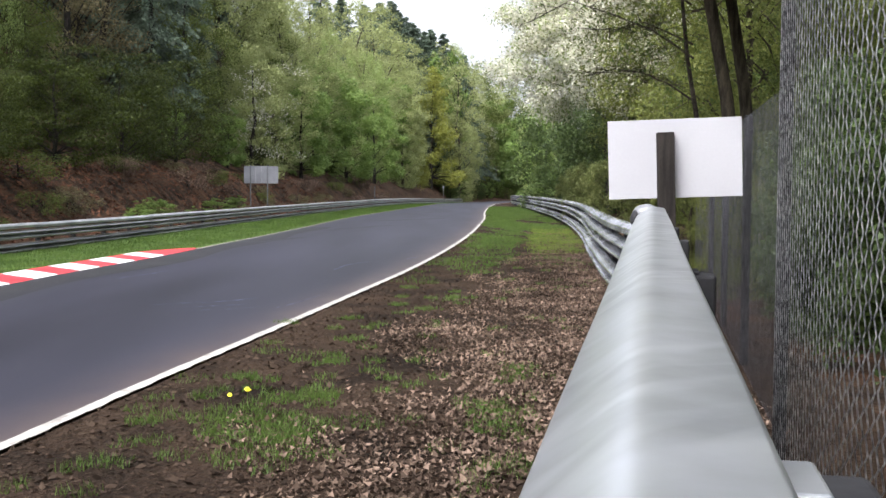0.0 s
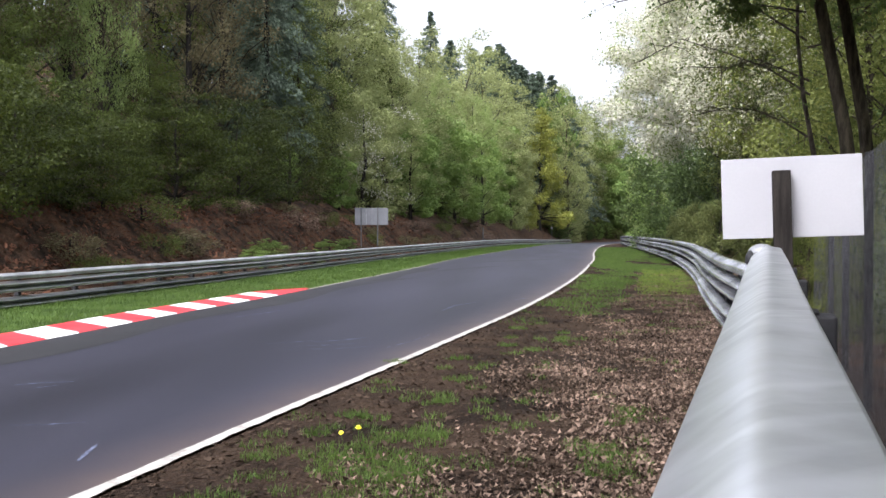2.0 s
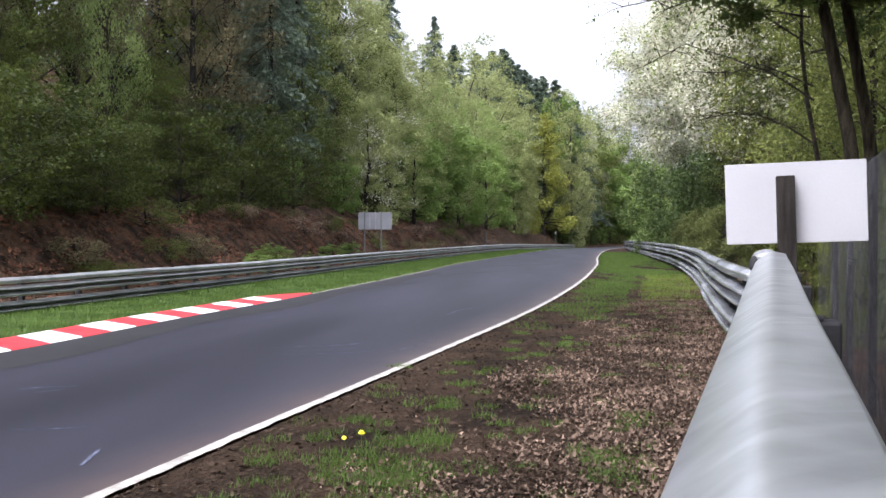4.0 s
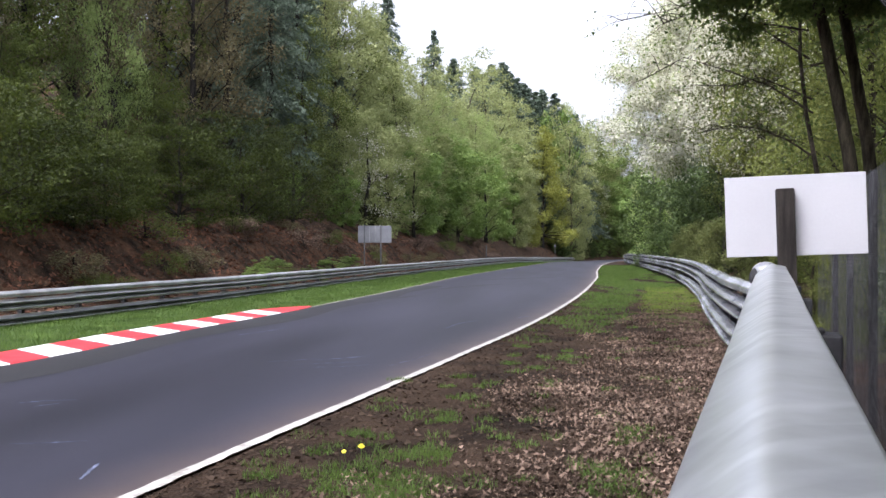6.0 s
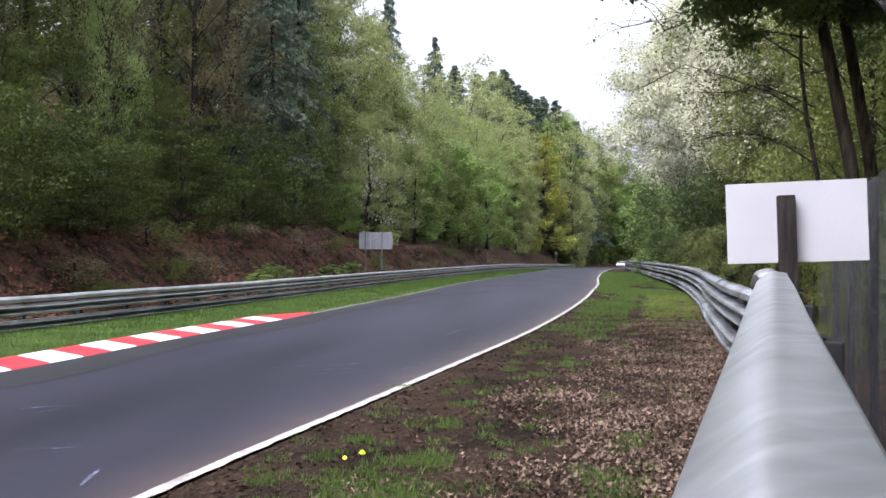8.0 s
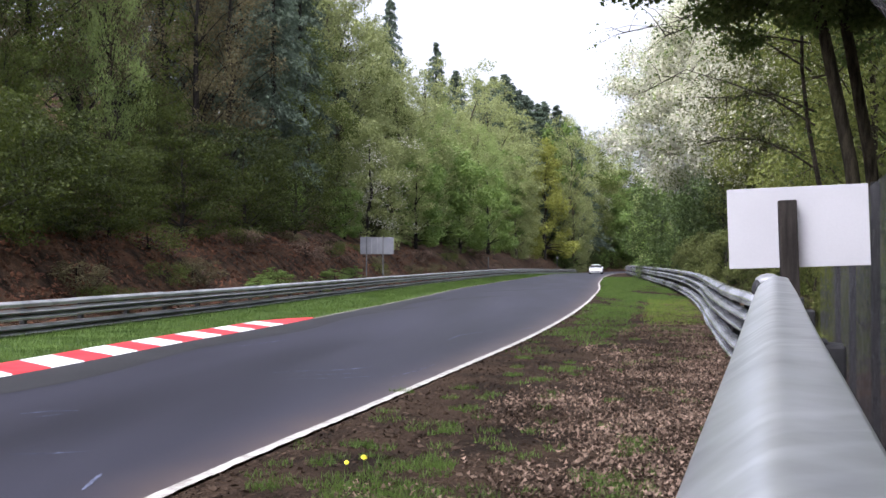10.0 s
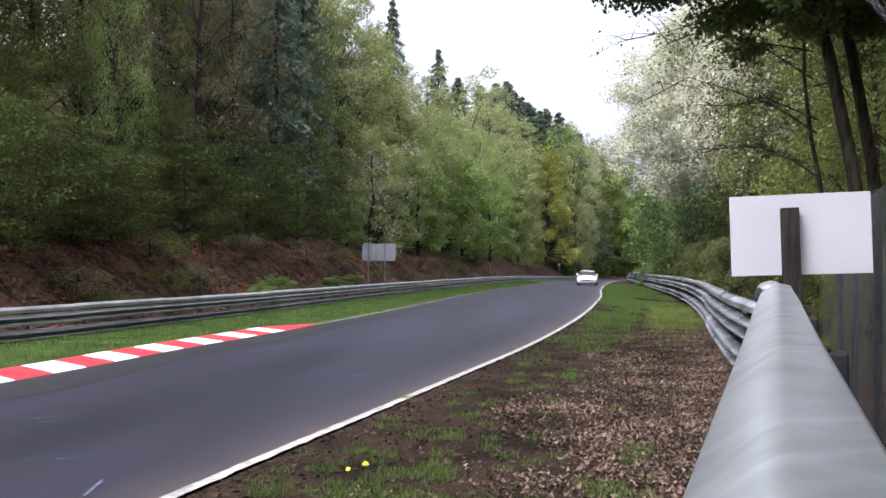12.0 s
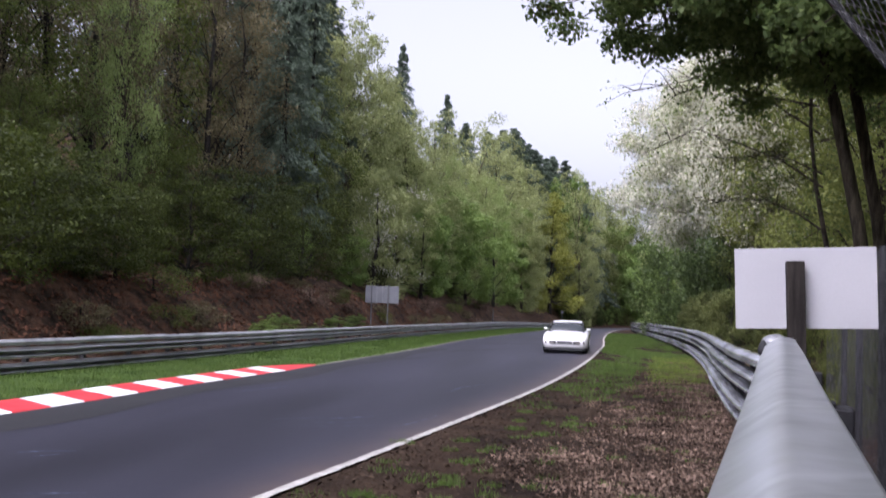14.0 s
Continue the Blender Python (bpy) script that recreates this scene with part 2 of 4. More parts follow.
def box(bm, x0, x1, y0, y1, z0, z1, bevel=0.0, m=None):
    geo = bmesh.ops.create_cube(bm, size=1.0)
    t = Matrix.Translation(((x0 + x1) / 2, (y0 + y1) / 2, (z0 + z1) / 2)) @ Matrix.Diagonal((x1 - x0, y1 - y0, z1 - z0, 1))
    bmesh.ops.transform(bm, matrix=t if m is None else m @ t, verts=geo["verts"])
    if bevel:
        edges = {e for v in geo["verts"] for e in v.link_edges}
        bmesh.ops.bevel(bm, geom=list(edges), offset=bevel, segments=2, affect="EDGES", profile=0.5)
    return bm


def tube(verts, faces, path, radii, sides=7):
    """Adds a tapered tube along path to the lists."""
    base = len(verts)
    path = [Vector(p) for p in path]
    for i, p in enumerate(path):
        d = (path[min(i + 1, len(path) - 1)] - path[max(i - 1, 0)]).normalized()
        a = d.orthogonal().normalized() if abs(d.z) < 0.8 else d.cross(Vector((0, 1, 0))).normalized()
        b = d.cross(a)
        for k in range(sides):
            w = 2 * math.pi * k / sides
            verts.append(p + (a * math.cos(w) + b * math.sin(w)) * radii[i])
    for i in range(len(path) - 1):
        for k in range(sides):
            k2 = (k + 1) % sides
            faces.append((base + i * sides + k, base + i * sides + k2, base + (i + 1) * sides + k2, base + (i + 1) * sides + k))


def curve_x(points):
    """x as a smooth function of y through the plan's points (y, x)."""
    ys, xs = np.array([p[0] for p in points], float), np.array([p[1] for p in points], float)
    d = np.diff(xs) / np.diff(ys)
    s = np.concatenate([[d[0]], (d[:-1] + d[1:]) / 2, [d[-1]]])

    def at(y):
        i = int(np.clip(np.searchsorted(ys, y) - 1, 0, len(ys) - 2))
        h = ys[i + 1] - ys[i]
        u = (y - ys[i]) / h
        if u < 0:
            return xs[0] + s[0] * (y - ys[0])
        if u > 1:
            return xs[-1] + s[-1] * (y - ys[-1])
        return ((1 + 2 * u) * (1 - u) ** 2 * xs[i] + u * (1 - u) ** 2 * h * s[i]
                + u * u * (3 - 2 * u) * xs[i + 1] + u * u * (u - 1) * h * s[i + 1])
    return at


# ---- plan ----
right_edge = curve_x([(-40, -9.5), (-10, -4.9), (0, -3.35), (5.6, -2.48), (7.2, -2.26), (10, -1.84), (13.3, -1.36), (18.3, -0.65), (24.2, 0.02),
                      (33.5, 0.86), (43.5, 1.56), (52, 2.1), (65, 2.62), (86, 3.8), (110, 5.5), (135, 7.4), (160, 9.6), (185, 13), (205, 17), (225, 24), (240, 34)])
left_edge = curve_x([(-40, -17.5), (-10, -11.2), (0, -8.9), (5, -7.75), (11.7, -6.72), (16.9, -6.47), (22, -6.08), (27.4, -5.85), (32, -5.62), (40.7, -5.3),
                     (51.3, -5.0), (64, -4.2), (95, -1.9), (130, -0.2), (160, 1.9), (185, 5.2), (205, 9), (225, 15), (240, 22)])
left_rail = curve_x([(-40, -22), (-10, -14.8), (0, -13), (10, -11.5), (17.7, -10.2), (24.5, -9.68), (33.3, -9.2), (43, -8.85), (53, -8.35), (69, -7.4),
                     (94, -5.7), (130, -3.3), (160, -1.4), (185, 1.4), (205, 4.8), (225, 10), (240, 16)])
right_rail = curve_x([(6.5, 1.95), (10, 2.15), (14.8, 2.5), (17.5, 2.78), (20.4, 3.08), (25, 3.62), (33, 4.42), (45.4, 5.35), (68.6, 6.25), (92.4, 6.9), (115, 7.9), (140, 9.4), (175, 12.0)])


def smooth(a, b, v):
    u = min(1.0, max(0.0, (v - a) / (b - a)))
    return u * u * (3 - 2 * u)


def dip(y):
    return -0.75 * smooth(85, 210, y)


def height(x, y):
    """The lie of the land: level beside the road, a bank and wooded hillside on its outer side, a low rise behind the fence."""
    z = dip(y)
    u = left_rail(y) - x
    if u > 0:
        z += 1.35 * smooth(0.7, 3.6, u) + 0.52 * min(max(0.0, u - 2.4), 34.0) + 0.35 * noise.noise((x * 0.25, y * 0.25, 3)) * smooth(0.6, 3, u)
    v = x - (right_rail(y) if y > 6.5 else 1.95 + (y - 6.5) * 0.2)
    if v > 0.6:
        z += 0.3 * smooth(0.6, 6, v) + 0.12 * min(max(0.0, v - 3), 25) + 0.1 * noise.noise((x * 0.3, y * 0.3, 7)) * smooth(0.6, 3, v)
    # the hill closes the valley behind the bend
    w = y - 252 + 0.2 * x
    if w > 0 and u <= 0:
        z += 0.35 * min(w, 20)
    return z


# ---- ground, road, paint ----
def strip(name, x0, x1, ys, lift, material, cols=2, thick=0.0):
    """A strip between the lines x0(y) and x1(y), lifted above the ground's level."""
    verts, faces = [], []
    for y in ys:
        a, b = x0(y), x1(y)
        for k in range(cols):
            f = k / (cols - 1)
            verts.append((a + (b - a) * f, y, dip(y) + lift))
    for i in range(len(ys) - 1):
        for k in range(cols - 1):
            j = i * cols + k
            faces.append((j, j + 1, j + cols + 1, j + cols))
    return new(name, mesh_of(name, verts, faces, material))


xs = np.concatenate([np.linspace(-400, -60, 12), np.arange(-55, -14, 2.5), np.arange(-14, 10, 0.5), np.arange(10, 60, 3.0), np.linspace(62, 400, 12)])
ys = np.concatenate([np.linspace(-300, -40, 10), np.arange(-35, 4, 2.5), np.arange(4, 40, 0.6), np.arange(40, 130, 2.5), np.arange(130, 300, 6), np.linspace(300, 900, 10)])
verts = [(x, y, height(x, y)) for y in ys for x in xs]
nx = len(xs)
faces = [(j * nx + i, j * nx + i + 1, (j + 1) * nx + i + 1, (j + 1) * nx + i) for j in range(len(ys) - 1) for i in range(nx - 1)]
ground = new("ground", mesh_of("ground", verts, faces, BANK, True))
tagged(ground, "brown woodland ground with leaf litter and a steep bank", "ground", kind="structure")

road_ys = np.concatenate([np.arange(-40, 60, 1.0), np.arange(60, 241, 2.5)])
road = strip("road", left_edge, right_edge, road_ys, 0.02, ASPHALT, 22)
dust = road.data.attributes.new("dust", "FLOAT", "POINT")
dust.data.foreach_set("value", np.tile([0.5, 0.1] + [0.0] * 17 + [0.15, 0.5, 1.1], len(road_ys)).astype(np.float32))
tagged(road, "grey worn asphalt race track with faint marks", "road", kind="structure")
line = strip("edge_line", lambda y: right_edge(y) - 0.015 + 0.006 * math.sin(y * 5.1) * math.sin(y * 11.7), lambda y: right_edge(y) + 0.085 + 0.011 * math.sin(y * 4.3 + 1) * math.sin(y * 13.0), np.concatenate([np.arange(-30, 3, 0.8), np.arange(3, 45, 0.09), np.arange(45, 190, 0.8)]), 0.026, LINE)
tagged(line, "worn white painted edge line on asphalt", "road marking", kind="structure")
line2 = strip("edge_line_faint", lambda y: left_edge(y) - 0.02, lambda y: left_edge(y) + 0.06, np.arange(24.5, 190, 0.8), 0.026, mat("dusty_edge", (0.2, 0.18, 0.16), (0.34, 0.31, 0.28), 0.9))
tagged(line2, "dusty pale edge of the asphalt", "road marking", kind="structure")
verge = strip("verge", lambda y: right_edge(y) + 0.1, lambda y: (right_rail(y) if y > 6.5 else 1.95 + (y - 6.5) * 0.2) + 0.9, np.arange(-30, 130, 0.7), 0.008, VERGE, 14)
tagged(verge, "brown soil verge with dead leaves beside the track", "verge", kind="structure")
turf = strip("grass_strip", lambda y: left_rail(y) - 0.6, lambda y: left_edge(y) + 0.02, np.arange(-30, 190, 1.0), 0.012, TURF, 6)
tagged(turf, "mown green grass strip under the guard rail", "grass", kind="structure")


# ---- guard rails ----
W_PROFILE = [(0.0, 0.004), (0.012, 0.006), (0.088, 0.052), (0.098, 0.064), (0.100, 0.080), (0.092, 0.094), (0.016, 0.146), (0.008, 0.153), (0.008, 0.160),
             (0.014, 0.166), (0.088, 0.212), (0.098, 0.224), (0.100, 0.240), (0.092, 0.254), (0.030, 0.299), (0.016, 0.306), (0.0, 0.31)]


CAP_PROFILE = [(0.06, 0.0), (0.115, 0.012), (0.12, 0.07), (0.115, 0.082), (0.055, 0.124), (0.0, 0.128), (-0.05, 0.118)]


def beam_mesh(name, line_x, y0, y1, z, side, material, step=1.0, level=dip, back=0.004, shape=W_PROFILE, tall=1.0, deep=1.0):
    """A W-shaped beam along line_x between y0 and y1, bulging to side (-1: towards smaller x)."""
    rows_ = np.arange(y0, y1 + 0.01, (y1 - y0) / max(1, round((y1 - y0) / step)))
    prof = [(p * deep, q * tall) for p, q in shape]
    prof += [(p - back, q) for p, q in reversed(prof)]
    verts, faces = [], []
    for y in rows_:
        x, e = line_x(y), 0.05
        d = Vector(((line_x(y + e) - line_x(y - e)) / (2 * e), 1.0)).normalized()
        nrm = Vector((d.y, -d.x)) * side
        for p, q in prof:
            verts.append((x + nrm.x * p, y + nrm.y * p, level(y) + z + q))
    k = len(prof)
    for i in range(len(rows_) - 1):
        for j in range(k):
            j2 = (j + 1) % k
            faces.append((i * k + j, i * k + j2, (i + 1) * k + j2, (i + 1) * k + j))
    return mesh_of(name, verts, faces, material, False)


def barrier(label, line_x, y0, y1, side, zs, tall, material, span=4.0):
    """One barrier: each beam length and each post is a part."""
    thing = empty("guard_rail", pose(0, 0, 0), label, "guard rail")
    y = y0
    post_bm = bmesh.new()
    box(post_bm, -0.05, 0.05, -0.06, 0.06, -0.3, zs[-1] + 0.05, 0.008)
    pm = bpy.data.meshes.new("post")
    post_bm.to_mesh(pm)
    post_bm.free()
    pm.materials.append(POST)
    while y < y1 - 0.1:
        ye = min(y + span, y1)
        for z in zs[:-1]:
            share("beam", beam_mesh("beam", line_x, y, min(ye + 0.25, y1), z + random.uniform(-0.006, 0.006), side, material, tall=tall, deep=1.65), thing)
        share("cap_rail", beam_mesh("cap_rail", line_x, y, min(ye + 0.12, y1), zs[-1] + random.uniform(-0.008, 0.008), side, material, shape=CAP_PROFILE, tall=0.5 + 0.6 * tall), thing)
        for yp in np.arange(y + 0.5, ye, 2.0):
            share("post", pm, thing, pose(line_x(yp) - side * 0.07, yp, dip(yp)))
        y = ye
    return thing


barrier("weathered double W-beam guard rail with cap along the grass", left_rail, -16, 200, 1, (-0.004, 0.295, 0.545), 0.7, ZINC_OLD)
barrier("galvanised double W-beam guard rail curving beside the verge", right_rail, 9.0, 172, -1, (0.13, 0.555, 0.93), 0.98, ZINC_NEW)


# the near rail, straight, ending by the board
def near_x(y):
    return 0.132 + 0.2045 * (y - 0.59)


CAP = [(-0.108, -0.17), (-0.110, -0.11), (-0.107, -0.062), (-0.100, -0.050), (-0.034, -0.008), (-0.020, -0.002), (-0.006, 0.0), (0.010, -0.001), (0.03, -0.0035),
       (0.076, -0.008), (0.083, -0.012), (0.084, -0.022), (0.078, -0.032)]


def cap_rail():
    thing = empty("guard_rail", pose(0, 0, 0), "smooth galvanised steel rail with dull streaks on dark posts", "guard rail")
    c, s = math.cos(math.atan(0.2045)), math.sin(math.atan(0.2045))
    ys_ = list(np.arange(-3.0, 7.0, 0.15)) + [7.05, 7.1, 7.14]
    verts, faces = [], []
    prof = CAP + [(p * 0.97, q - 0.004) for p, q in reversed(CAP)]
    for y in ys_:
        end = smooth(6.4, 7.14, y)
        sag = 0.004 * math.sin(y * 1.7)
        for p, q in prof:
            p2 = p * (1 + 0.05 * end) * (1 - 0.30 * smooth(6.9, 7.16, y) ** 2)
            verts.append((near_x(y) + p2 * c, y - p2 * s, 1.262 + sag + 0.0125 * max(0, y) + q * (1 + 0.3 * end)))
    k = len(prof)
    for i in range(len(ys_) - 1):
        for j in range(k):
            j2 = (j + 1) % k
            faces.append((i * k + j, (i + 1) * k + j, (i + 1) * k + j2, i * k + j2))
    faces = np.array(faces)
    share("top_rail", mesh_of("top_rail", verts, faces, ZINC, True), thing, label="smooth rounded galvanised top rail")
    for z in (0.12, 0.46, 0.80):
        for y in (-3.0, 0.3, 3.6):
            share("beam", beam_mesh("beam", near_x, y, min(y + 3.4, 6.8), z, -1, ZINC_OLD), thing)
    for y in (-2.4, -0.8, 0.82, 2.9, 4.9, 6.6):
        bm = bmesh.new()
        box(bm, 0.07, 0.17, -0.06, 0.06, -0.3, 1.22, 0.008)
        q = part("post", bm, POST, thing)
        q.matrix_basis = pose(near_x(y), y, 0, 0, 0, -11.6)
        bm = bmesh.new()
        box(bm, 0.065, 0.125, -0.05, 0.05, 1.222, 1.232, 0.004)
        q = part("post_cap", bm, ZINC if y == 0.82 else POST, thing)
        q.matrix_basis = pose(near_x(y), y, 0, 0, 0, -11.6)
    # A solid dark ellipsoid stands for the shade inside the open rail end.
    bm = bmesh.new()
    bmesh.ops.create_uvsphere(bm, u_segments=16, v_segments=10, radius=1.0, matrix=pose(1.345, 7.13, 1.272, 0, 18, 0) @ Matrix.Diagonal((0.026, 0.05, 0.055, 1)))
    part("hollow_shade", bm, POST, thing, "dark solid standing for the shade in the rail's open end")
    bm = bmesh.new()
    bmesh.ops.create_uvsphere(bm, u_segments=24, v_segments=14, radius=1.0, matrix=pose(1.425, 7.15, 1.305, 0, -6, -11.6) @ Matrix.Diagonal((0.088, 0.09, 0.058, 1)))
    for f in bm.faces:
        f.smooth = True
    part("end_cap", bm, ZINC_OLD, thing, "rounded weathered end cap")
    return thing


cap_rail()


# ---- boards ----
def back_board():
    thing = empty("sign_board", pose(1.767, 7.5, 0, 0, -1.9, -8), "blank white sign board seen from behind on a dark post", "sign")
    bm = bmesh.new()
    box(bm, -0.485, 0.48, 0.03, 0.042, 1.405, 1.985, 0.003)
    part("panel", bm, BOARD, thing, "plain white sheet panel")
    bm = bmesh.new()
    box(bm, -0.135, -0.012, -0.09, 0.03, -0.3, 1.885, 0.006)
    part("post", bm, WOOD, thing, "dark weathered square post")
    return thing


back_board()


def far_board():
    thing = empty("sign_board", pose(-9.45, 53, height(-9.45, 53), 0, 0, 8), "pale grey sign board on two thin posts on the bank", "sign")
    z = height(-9.45, 53)
    bm = bmesh.new()
    box(bm, -0.88, 0.88, 0.02, 0.05, 1.79 - z, 2.69 - z, 0.004)
    part("panel", bm, BOARD_GREY, thing)
    for x in (-0.28, 0.02):
        bm = bmesh.new()
        box(bm, x - 0.012, x + 0.012, 0.008, 0.017, 1.80 - z, 2.68 - z, 0.002)
        part("seam", bm, ZINC_OLD, thing)
    for x in (-0.55, 0.32):
        bm = bmesh.new()
        box(bm, x - 0.03, x + 0.03, -0.04, 0.018, -0.5, 2.75 - z, 0.005)
        part("post", bm, STEEL_DULL, thing)


far_board()


# ---- kerb ----
def kerb():
    thing = empty("kerb", pose(0, 0, 0), "red and white painted kerb beside the track", "kerb", kind="structure")
    y, red = 1.7, True
    while y < 24.0:
        n = 0.85
        ye = min(y + n, 24.5) if y < 22.0 else 24.5
        ts = np.linspace(y, ye, 3)
        verts, faces = [], []
        for t in ts:
            w = 0.82 * (1 - smooth(22.3, 24.7, t)) + 0.03
            lean = 0.75
            for f, z in ((0, 0.022), (0.04, 0.035), (0.5, 0.045), (1.0, 0.055), (1.0, -0.05)):
                yy = t + lean * f * w
                verts.append((left_edge(yy) + 0.02 - f * w, yy, z))
        for i in range(2):
            for k in range(4):
                j = i * 5 + k
                faces.append((j, j + 5, j + 6, j + 1))
        share("kerb_block", mesh_of("kerb_block", verts, faces, KERB_RED if red else KERB_WHITE), thing)
        y, red = ye, not red


kerb()


# ---- trees ----
def leaves(rng, centres, radii, n, size, squash=0.75, droop=0.0, hollow=0.45, slim=0.55):
    """Leaf pieces scattered in the outer part of the clumps. Returns vertex and face arrays."""
    centres, radii = np.asarray(centres, float), np.asarray(radii, float)
    w = radii ** 2 / (radii ** 2).sum()
    k = rng.choice(len(centres), n, p=w)
    d = rng.normal(size=(n, 3))
    d /= np.linalg.norm(d, axis=1)[:, None]
    r = radii[k] * (hollow + (1 - hollow) * rng.random(n) ** 0.6) * (0.8 + 0.35 * rng.random(n))
    p = centres[k] + d * r[:, None] * np.array([1, 1, squash])
    if droop:
        p[:, 2] -= droop * rng.random(n) ** 2
    nrm = d * 0.7 + np.array([0, 0, 0.55]) + rng.normal(size=(n, 3)) * 0.55
    nrm /= np.linalg.norm(nrm, axis=1)[:, None]
    a = np.cross(nrm, rng.normal(size=(n, 3)))
    a /= np.linalg.norm(a, axis=1)[:, None]
    b = np.cross(nrm, a)
    if droop:
        a = a * 0.5 + np.array([0, 0, -0.8])
        a /= np.linalg.norm(a, axis=1)[:, None]
        b = np.cross(nrm, a)
        b /= np.linalg.norm(b, axis=1)[:, None] + 1e-6
    s = size * (0.55 + 0.9 * rng.random(n))[:, None]
    tri = np.stack([p - a * s * 0.5, p + a * s * 0.4 + b * s * 0.5 * slim + nrm * s * 0.1, p + a * s * 0.4 - b * s * 0.5 * slim], 1)
    return tri.reshape(-1, 3), np.arange(3 * n).reshape(-1, 3)


def broadleaf(seed, h, r, n, size, leaf, bark, low=0.15, top=1.0, droop=0.0, clumps=46, shape="round", lean=0.0, squash=0.75, size_c=1.0):
    """Trunk and crown meshes of a broad-leaved tree of height h and crown radius r."""
    rng = np.random.default_rng(seed)
    tv, tf = [], []
    wob = rng.normal(size=(7, 2)) * 0.03 * h
    path = [Vector((wob[i][0] * i / 6 + lean * h * (i / 6) ** 1.5, wob[i][1] * i / 6, -0.4 + (h * 0.9 + 0.4) * i / 6)) for i in range(7)]
    base = 0.011 * h + 0.04
    tube(tv, tf, path, [base * (1.25 - 1.1 * i / 6) if i else base * 1.5 for i in range(7)], 8)
    cs, rs = [], []
    for c in range(clumps):
        f = low + (top - low) * (c + rng.random()) / clumps
        if shape == "cone":
            reach = r * (1.03 - f) ** 0.8
        elif shape == "column":
            reach = r * (1.0 - 0.75 * abs(f - 0.45) ** 1.3)
        else:
            reach = r * math.sqrt(max(0.06, 1 - ((f - 0.5) / 0.56) ** 2))
        ang = c * 2.4 + rng.random()
        dist = reach * (0.35 + 0.65 * rng.random() ** 0.5)
        spine = path[min(6, int(f * 6.6))]
        q = Vector((spine.x + math.cos(ang) * dist, spine.y + math.sin(ang) * dist, f * h + rng.normal() * 0.02 * h))
        cs.append(q)
        rs.append(r * (0.14 + 0.26 * rng.random()) * size_c * (0.7 if f > 0.85 else 1.0))
        if c % 2 == 0:
            root = Vector((spine.x, spine.y, max(0.1 * h, q.z - 0.12 * h - 0.3 * dist)))
            mid = (root + q) / 2 + Vector((0, 0, 0.05 * h * rng.random()))
            tube(tv, tf, [root, mid, q], [base * 0.4 * (1.1 - f), base * 0.25 * (1.1 - f), 0.012], 5)
    lv, lf = leaves(rng, cs, rs, 2 * n, 0.72 * size, squash, droop=droop, hollow=0.3, slim=0.62)
    return mesh_of("trunk", tv, tf, bark, True), mesh_of("crown", lv, lf, leaf)


def spruce(seed, h, r, n, size, leaf, bark, low=0.12):
    """Trunk and crown of a spruce: whorls of drooping boughs, ragged at their ends."""
    rng = np.random.default_rng(seed)
    tv, tf = [], []
    tube(tv, tf, [(0, 0, -0.4), (0.05, 0, h * 0.5), (0, 0.04, h * 0.98)], [0.014 * h + 0.05, 0.008 * h + 0.03, 0.02], 8)
    ps, dirs, sz = [], [], []
    whorls = int(h * 1.9)
    per = max(4, n // (whorls * 7))
    for wi in range(whorls):
        for k in range(7):
            f = low + (0.99 - low) * (wi + rng.random()) / whorls
            ang = rng.random() * 2 * math.pi
            reach = r * (1.0 - f) ** 0.8 * (0.55 + 0.6 * rng.random())
            t = rng.random(per) ** 0.5
            droop = reach * (0.10 * t - 0.42 * t * t)
            x, y = np.cos(ang) * reach * t, np.sin(ang) * reach * t
            spread = 0.16 * reach * (1.1 - t) + 0.08
            off = rng.normal(size=(per, 2)) * spread[:, None]
            ps.append(np.stack([x + off[:, 0], y + off[:, 1], f * h + droop - np.abs(rng.normal(size=per)) * 0.16], 1))
            dirs.append(np.tile([math.cos(ang), math.sin(ang), -0.55], (per, 1)))
            sz.append(np.full(per, 0.65 + 0.5 * (1 - f)))
            if wi % 2 == 0 and k < 4:
                tube(tv, tf, [(0, 0, f * h), (math.cos(ang) * reach * 0.9, math.sin(ang) * reach * 0.9, f * h - 0.25 * reach)], [0.04, 0.01], 4)
    p, a = np.concatenate(ps), np.concatenate(dirs) + rng.normal(size=(len(ps) * per, 3)) * 0.45
    a /= np.linalg.norm(a, axis=1)[:, None]
    b = np.cross(a, rng.normal(size=a.shape))
    b /= np.linalg.norm(b, axis=1)[:, None]
    m = len(p)
    s = (size * (0.6 + 0.8 * rng.random(m)) * np.concatenate(sz))[:, None]
    tri = np.stack([p - a * s * 0.6, p + a * s * 0.4 + b * s * 0.17, p + a * s * 0.4 - b * s * 0.17], 1).reshape(-1, 3)
    return mesh_of("trunk", tv, tf, bark, True), mesh_of("crown", tri, np.arange(3 * m).reshape(-1, 3), leaf)


